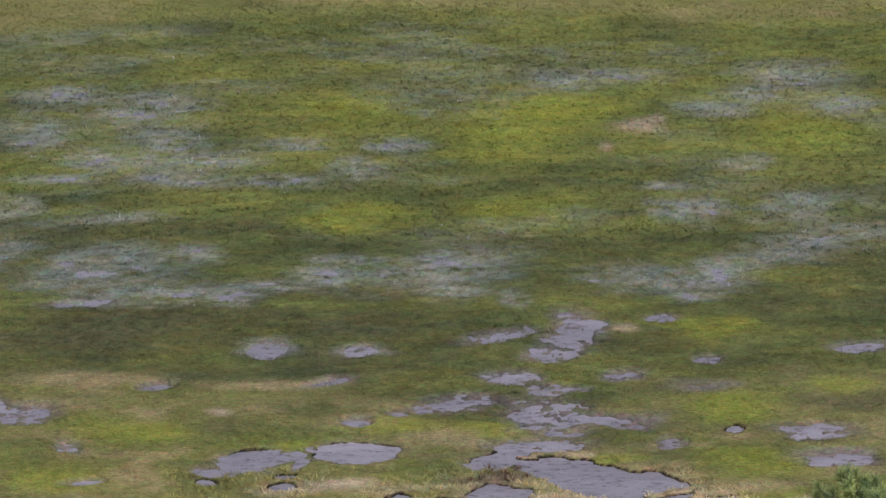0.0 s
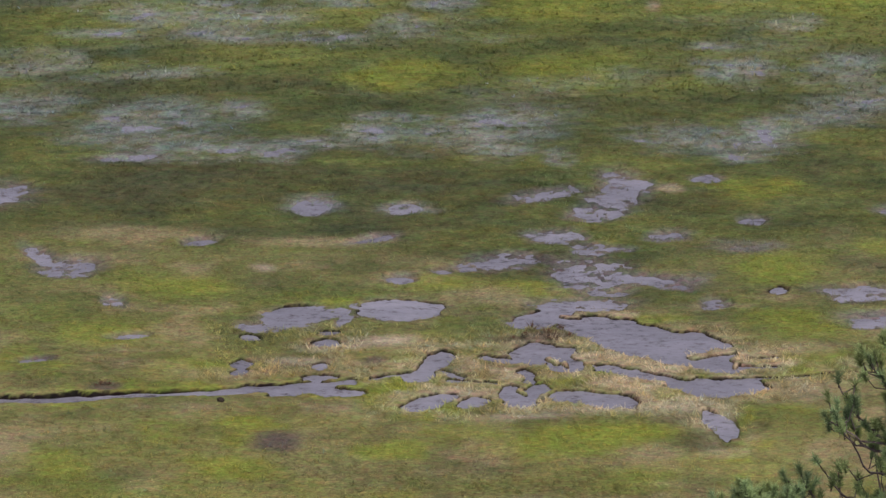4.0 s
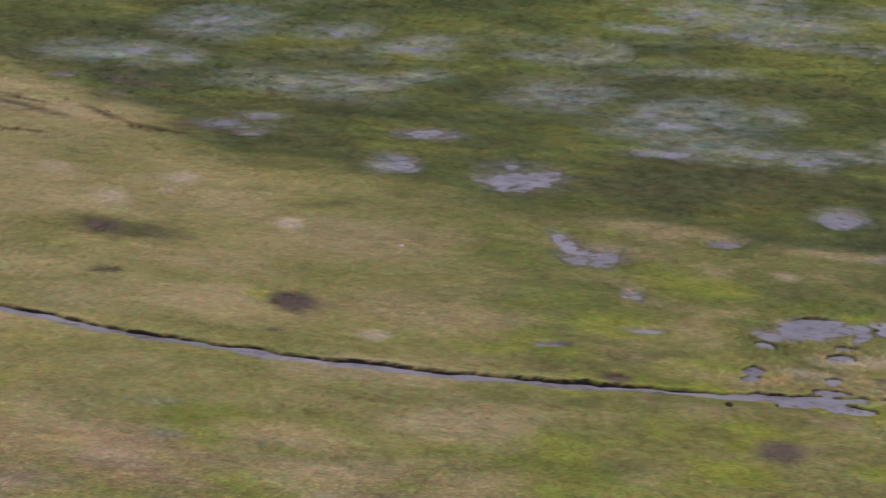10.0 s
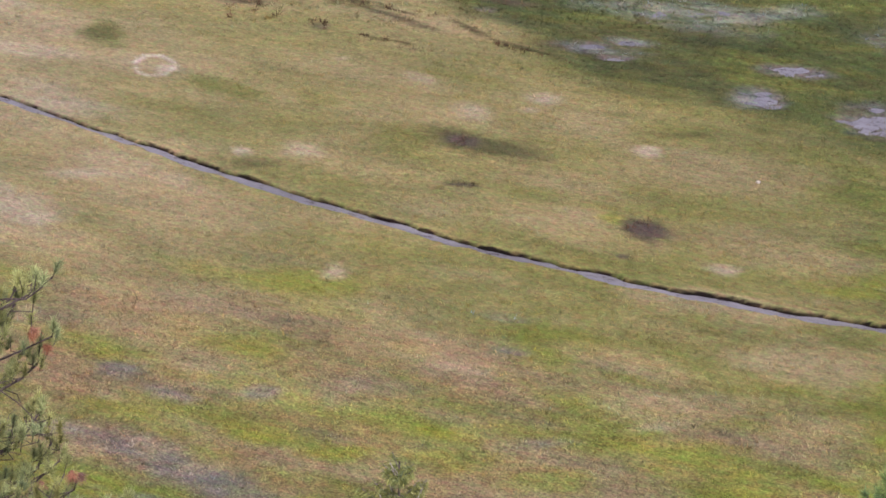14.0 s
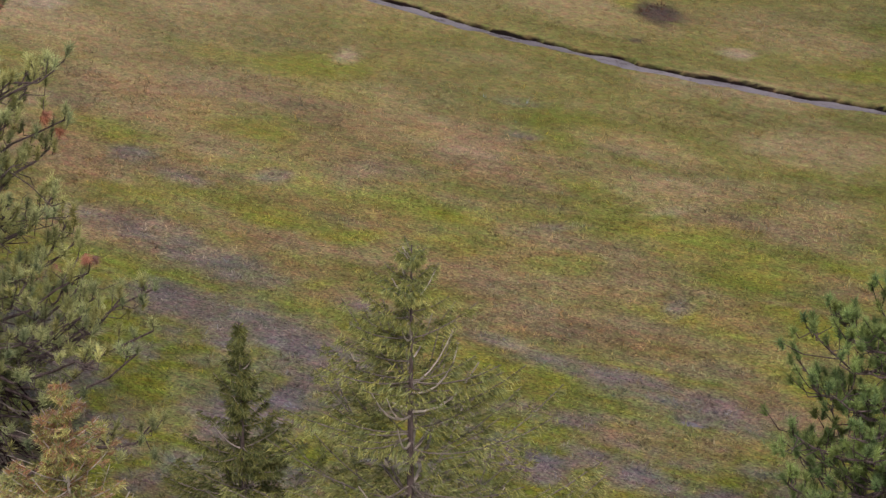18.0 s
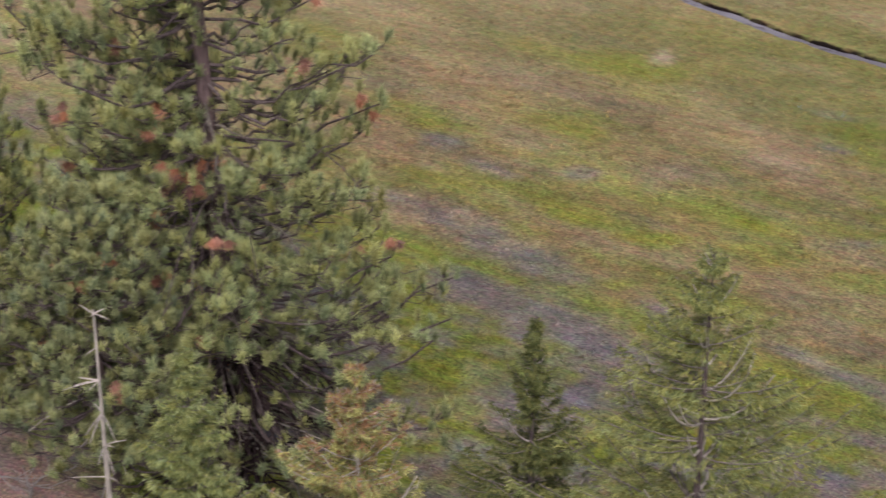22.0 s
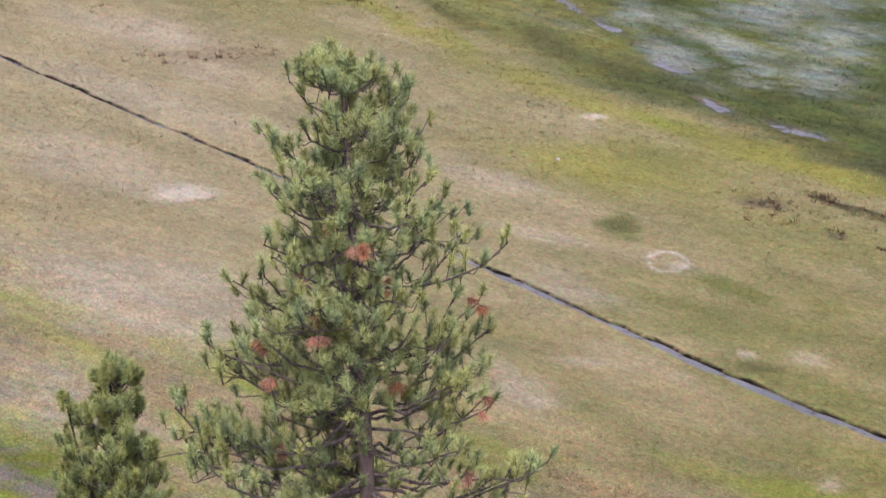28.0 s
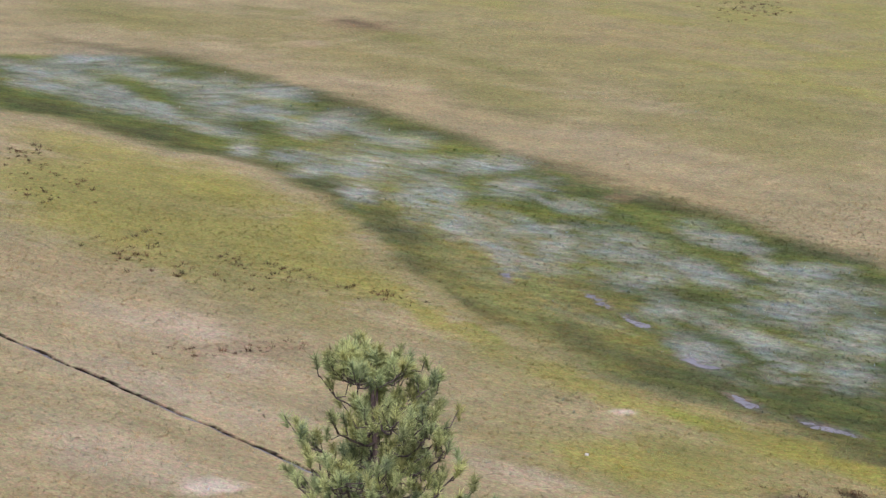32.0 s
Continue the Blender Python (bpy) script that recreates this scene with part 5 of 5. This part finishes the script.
def fir(label, x, y, height, radius, seed, bole=0.13, wood=None, whorls=34, tint=(1, 1, 1), dead=0.1, bare=1.0, count=8, dense=1.0, red=0.0, sharp=0.9):
    """A young fir: tiers of limbs that sweep out and up, hung with short sprays."""
    rng = np.random.default_rng(seed)
    top = tagged(new("fir_tree"), label, "tree", "firs at the foot of the slope")
    top.location = (x, y, -0.1)
    path = trunk_path(height, seed, wob=0.06)
    k = np.linspace(0, 1, 16)
    v, q = tube(path, bole * (1 - 0.95 * k) + 0.008, 8)
    soup("trunk", v, q, wood or TWIG, top, smooth=True)
    C, D, R = [], [], []
    for i in range(whorls):
        f = float(np.clip((i + rng.uniform(-1.0, 1.0)) / (whorls - 1), 0, 0.99))
        hgt = bare + (height - bare) * np.clip(f, 0, 0.99)
        for j in range(int(rng.integers(4, 8))):
            a = rng.uniform(0, 2 * np.pi)
            hgt = bare + (height - bare) * float(np.clip(f + rng.uniform(-0.5, 0.5) / whorls, 0, 0.99))
            L = radius * (1 - f) ** sharp * rng.uniform(0.62, 1.15) + 0.14
            s = np.linspace(0, 1, 6)
            base = np.array([np.interp(hgt, path[:, 2], path[:, c]) for c in (0, 1)] + [hgt])
            p = base + np.stack([np.cos(a) * s * L, np.sin(a) * s * L, L * ((-0.32 + 0.6 * f) * s + 0.42 * s * s)], 1)
            tb = tube(p, (0.007 + 0.007 * L) * (1 - 0.75 * s) + 0.005, 4)
            if rng.random() < dead:
                p = p[0] + (p - p[0]) * [0.6, 0.6, 0.75] + np.stack([0 * s, 0 * s, 0.25 * L * s ** 3], 1)
                soup("bare_limb", *tube(p, (0.014 + 0.009 * L) * (1 - 0.7 * s) + 0.006, 4), DEADWOOD, top, label="bleached bare limb")
                continue
            soup("limb", *tb, wood or GREYTWIG, top)
            m = int((L * 21 + 6) * dense)
            g = rng.uniform(0.06, 1.0, m) ** 0.85
            at = np.stack([np.interp(g, s, p[:, c]) for c in range(3)], 1)
            side = np.array([-np.sin(a), np.cos(a), 0])
            width = (rng.uniform(-1, 1, m) * (1.05 - g) * 0.42 * L)[:, None]
            C.append(at + width * side + np.stack([0 * g, 0 * g, -0.16 * rng.random(m) * (0.3 + 0.3 * L)], 1))
            d = np.array([np.cos(a), np.sin(a), 0.15]) + np.sign(width) * side * 0.6 + 0.35 * rng.normal(size=(m, 3))
            D.append(d / np.linalg.norm(d, axis=1)[:, None])
    C, D = np.concatenate(C), np.concatenate(D)
    pick = (rng.random(len(C)) < red * step(0.6, 0.92, C[:, 2] / height) * 2)
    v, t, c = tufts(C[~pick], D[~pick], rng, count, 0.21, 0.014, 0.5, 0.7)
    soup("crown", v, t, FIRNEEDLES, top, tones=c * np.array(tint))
    if pick.sum():
        v, t, c = tufts(C[pick], D[pick], rng, count, 0.16, 0.014, 0.75, 0.0)
        soup("browned_foliage", v, t, BROWNED, top, tones=c, label="orange-brown dying tips")
    return top


def snag(label, x, y, height, seed, reachout=1.6, lean=(0, 0)):
    rng = np.random.default_rng(seed)
    top = tagged(new("dead_tree"), label, "dead tree", "bleached dead trees")
    top.location = (x, y, -0.1)
    path = trunk_path(height, seed, lean, 0.08)
    k = np.linspace(0, 1, 16)
    v, q = tube(path, 0.12 * (1 - 0.9 * k) + 0.008, 8)
    soup("trunk", v, q, DEADWOOD, top, smooth=True)
    for i in range(9):
        f = 0.34 + 0.65 * i / 8
        for j in range(int(rng.integers(3, 7))):
            a, L = rng.uniform(0, 2 * np.pi), reachout * (1.15 - f) ** 0.6 * rng.uniform(0.15, 1.15)
            s = np.linspace(0, 1, 6)
            base = np.array([np.interp(f * height, path[:, 2], path[:, c]) for c in (0, 1)] + [f * height])
            p = base + np.stack([np.cos(a) * s * L, np.sin(a) * s * L, L * (rng.uniform(-0.12, 0.28) * s - rng.uniform(0, 0.18) * s ** 2.5)], 1)
            soup("bare_limb", *tube(p, 0.02 * (1 - 0.75 * s) + 0.006, 4), DEADWOOD, top)
    return top


pine("tall old pine with an open crown and rusty dead needle clusters", -35.9, 45.2, 25.9, 4.0, 5.0, 18, bole=0.42, whorls=42, taper=0.54, fill=3.3, needle=0.3, red=0.016, peak=0.04, lean=(-0.4, -0.25), tint=(1.1, 1.13, 0.86), count=100, deadlimbs=8, tangle=230, flare=1.6, boughs=((16.2, 214, 5.0), (15.4, 222, 4.6), (17.5, 210, 3.9), (13.6, 35, 3.4), (12.4, 10, 3.6), (11.4, 50, 3.7), (10.4, 25, 4.0), (9.3, -5, 4.0), (8.3, 42, 4.4), (7.2, 15, 4.6), (6.2, 35, 4.8), (9.8, -35, 3.6), (12.0, -30, 3.4)))
pine("dense dark green pine with a bare lower bole", -41.3, 39.8, 18.0, 5.4, 3.0, 12, bole=0.25, whorls=30, barkmat=DARKBARK, peak=0.05, red=0.004, lean=(0.9, 0.9), tint=(0.9, 0.92, 0.62), taper=1.05, leaders=((-1.1, -0.5, 13.5, 17.4), (0.9, 0.6, 12.5, 16.2)))
pine("smaller blue-green pine crowded between two taller ones", -36.6, 40.9, 12.6, 5.0, 2.7, 13, bole=0.18, whorls=22, red=0.01, peak=0.1, tint=(0.97, 1.0, 0.84))
pine("broad fresh green pine standing in the wet grass", -9.6, 49.1, 12.9, 1.0, 3.5, 14, bole=0.2, whorls=26, red=0.0, peak=0.1, tint=(0.6, 0.82, 0.48))
pine("young green pine beside the braided pools", 9.5, 49.2, 19.1, 4, 2.8, 15, bole=0.22, whorls=24, red=0.0, fill=3.4, peak=0.3, tint=(0.75, 0.92, 0.62))
pine("small green pine below a taller one", 6.5, 49.5, 15.2, 3, 2.4, 16, bole=0.18, whorls=18, red=0.0, fill=3.4, peak=0.3, tint=(0.75, 0.92, 0.62))
snag("bleached dead tree with spoked bare limbs", -33.5, 37.2, 12.4, 21)
snag("thin bleached dead tree among dry grass", -37.1, 33.5, 14.9, 22, reachout=1.9)
fir("fresh green young fir with a pale leader", -29.9, 36.3, 13.0, 3.7, 31, dead=0.03, dense=1.5, tint=(0.8, 0.92, 0.68))
fir("yellowing fir with orange-brown dying tips and bare limbs", -26.2, 37.8, 13.1, 4.9, 32, tint=(1.2, 1.22, 0.9), dead=0.22, red=0.3, wood=DEADWOOD, dense=1.8, sharp=0.96)
fir("small dark green fir with a bare leader", -24.8, 43.4, 11.7, 4.8, 33, tint=(0.46, 0.52, 0.34), dead=0.05, dense=1.25, sharp=1.35)
fir("large pale olive fir with bleached bare limbs", -20.2, 43.5, 15.1, 6.9, 34, tint=(0.84, 0.92, 0.62), dead=0.24, bole=0.17, whorls=40, dense=1.2, sharp=0.95)


# ---- low plants and small things in the grass ----
def low_shrubs():
    rng = np.random.default_rng(77)
    V, C = [], []
    for e in SHRUBS:
        n = int(5 + 5 * e[2] * e[3])
        c, s = math.cos(radians(e[4])), math.sin(radians(e[4]))
        for _ in range(n):
            u, v = rng.normal(0, 0.6, 2) * (e[2], e[3])
            x, y = e[0] + u * c - v * s, e[1] + u * s + v * c
            size, m = 0.1 + 0.26 * rng.random() ** 2, 24
            a, up = rng.uniform(0, 2 * np.pi, m), rng.uniform(0.25, 1.2, m)
            L = size * rng.uniform(0.4, 1.1, m)
            base = np.stack([x + 0.3 * size * np.cos(a), y + 0.3 * size * np.sin(a), np.full(m, -0.05)], 1)
            tip = base + np.stack([np.cos(a) * L, np.sin(a) * L, up * L], 1)
            side = np.stack([-np.sin(a), np.cos(a), 0 * a], 1) * 0.03
            V.append(np.stack([base - side, base + side, tip], 1).reshape(-1, 3))
            t = np.array([0.1, 0.068, 0.045]) * rng.uniform(0.5, 1.6) * (1 + rng.uniform(-0.2, 0.3) * np.array([1, 0, -0.4]))
            C.append(np.repeat(t[None], 3 * m, 0))
    V, C = np.concatenate(V), np.concatenate(C)
    ob = soup("low_shrubs", V, np.arange(len(V)).reshape(-1, 3), BLADES, tones=C)
    return tagged(ob, "scattered red-brown low shrubs in dry grass", "shrub", kind="stuff")


low_shrubs()


def stone(label, x, y, size, tone, name, seed, kind_word):
    """A rough lump, pressed a little into the turf."""
    rng = np.random.default_rng(seed)
    bm = bmesh.new()
    bmesh.ops.create_icosphere(bm, subdivisions=2, radius=size)
    for v in bm.verts:
        v.co *= 1 + 0.3 * noise.noise(v.co * (1.5 / size) + Vector((seed, 0, 0)))
        v.co.z *= 0.6
    me = bpy.data.meshes.new(name)
    bm.to_mesh(me)
    bm.free()
    me.materials.append(bark(name + "_face", tuple(0.7 * c for c in tone), tone, 6))
    ob = new(name, me)
    z = fields([x], [y])[0][0]
    ob.location = (x, y, z + 0.35 * size)
    return tagged(ob, label, kind_word)


def fallen_branch(label, x, y, length, turn, seed):
    rng = np.random.default_rng(seed)
    top = tagged(new("fallen_branch"), label, "branch")
    top.location, top.rotation_euler = (x, y, 0.0), (0, 0, radians(turn))
    s = np.linspace(0, 1, 8)
    main = np.stack([s * length, 0.12 * np.sin(s * 6), 0.06 + 0.15 * np.sin(s * 3)], 1)
    soup("stem", *tube(main, 0.035 * (1 - 0.8 * s) + 0.006, 5), DEADWOOD, top)
    for i in range(7):
        g, a, L = rng.uniform(0.2, 0.95), rng.uniform(-1.2, 1.2), length * rng.uniform(0.2, 0.45)
        at = np.array([np.interp(g, s, main[:, c]) for c in range(3)])
        k = np.linspace(0, 1, 5)
        p = at + np.stack([k * L * np.cos(a), k * L * np.sin(a), k * L * rng.uniform(0.1, 0.6)], 1)
        soup("twig", *tube(p, 0.016 * (1 - 0.7 * k) + 0.004, 4), DEADWOOD, top)
    return top


stone("small pale stone lying in straw-coloured grass", -67.0, 100.3, 0.13, (0.7, 0.68, 0.63), "stone", 3, "stone")
stone("small pale stone on the meadow above the ditch", -25.6, 91.4, 0.1, (0.62, 0.58, 0.5), "stone", 5, "stone")
stone("dark clod of peat thrown up beside the ditch", -10.0, 81.25, 0.14, (0.05, 0.04, 0.03), "peat_clod", 7, "clod")
fallen_branch("bleached fallen branch on dry pinkish grass", -42.9, 42.2, 2.2, 20, 1)
fallen_branch("broken grey branch lying in dry pinkish grass", -41.4, 42.6, 1.6, 75, 2)
fallen_branch("thin bleached branch lying beside a bare bole", -44.2, 41.2, 1.8, -20, 3)
fallen_branch("grey fallen branch beneath the bare lower bole", -40.2, 41.4, 1.9, 140, 4)
fallen_branch("small forked bleached branch on pinkish ground", -43.4, 40.6, 1.2, 50, 5)
fallen_branch("pale broken branch at the edge of dry grass", -39.4, 42.9, 1.5, 5, 6)
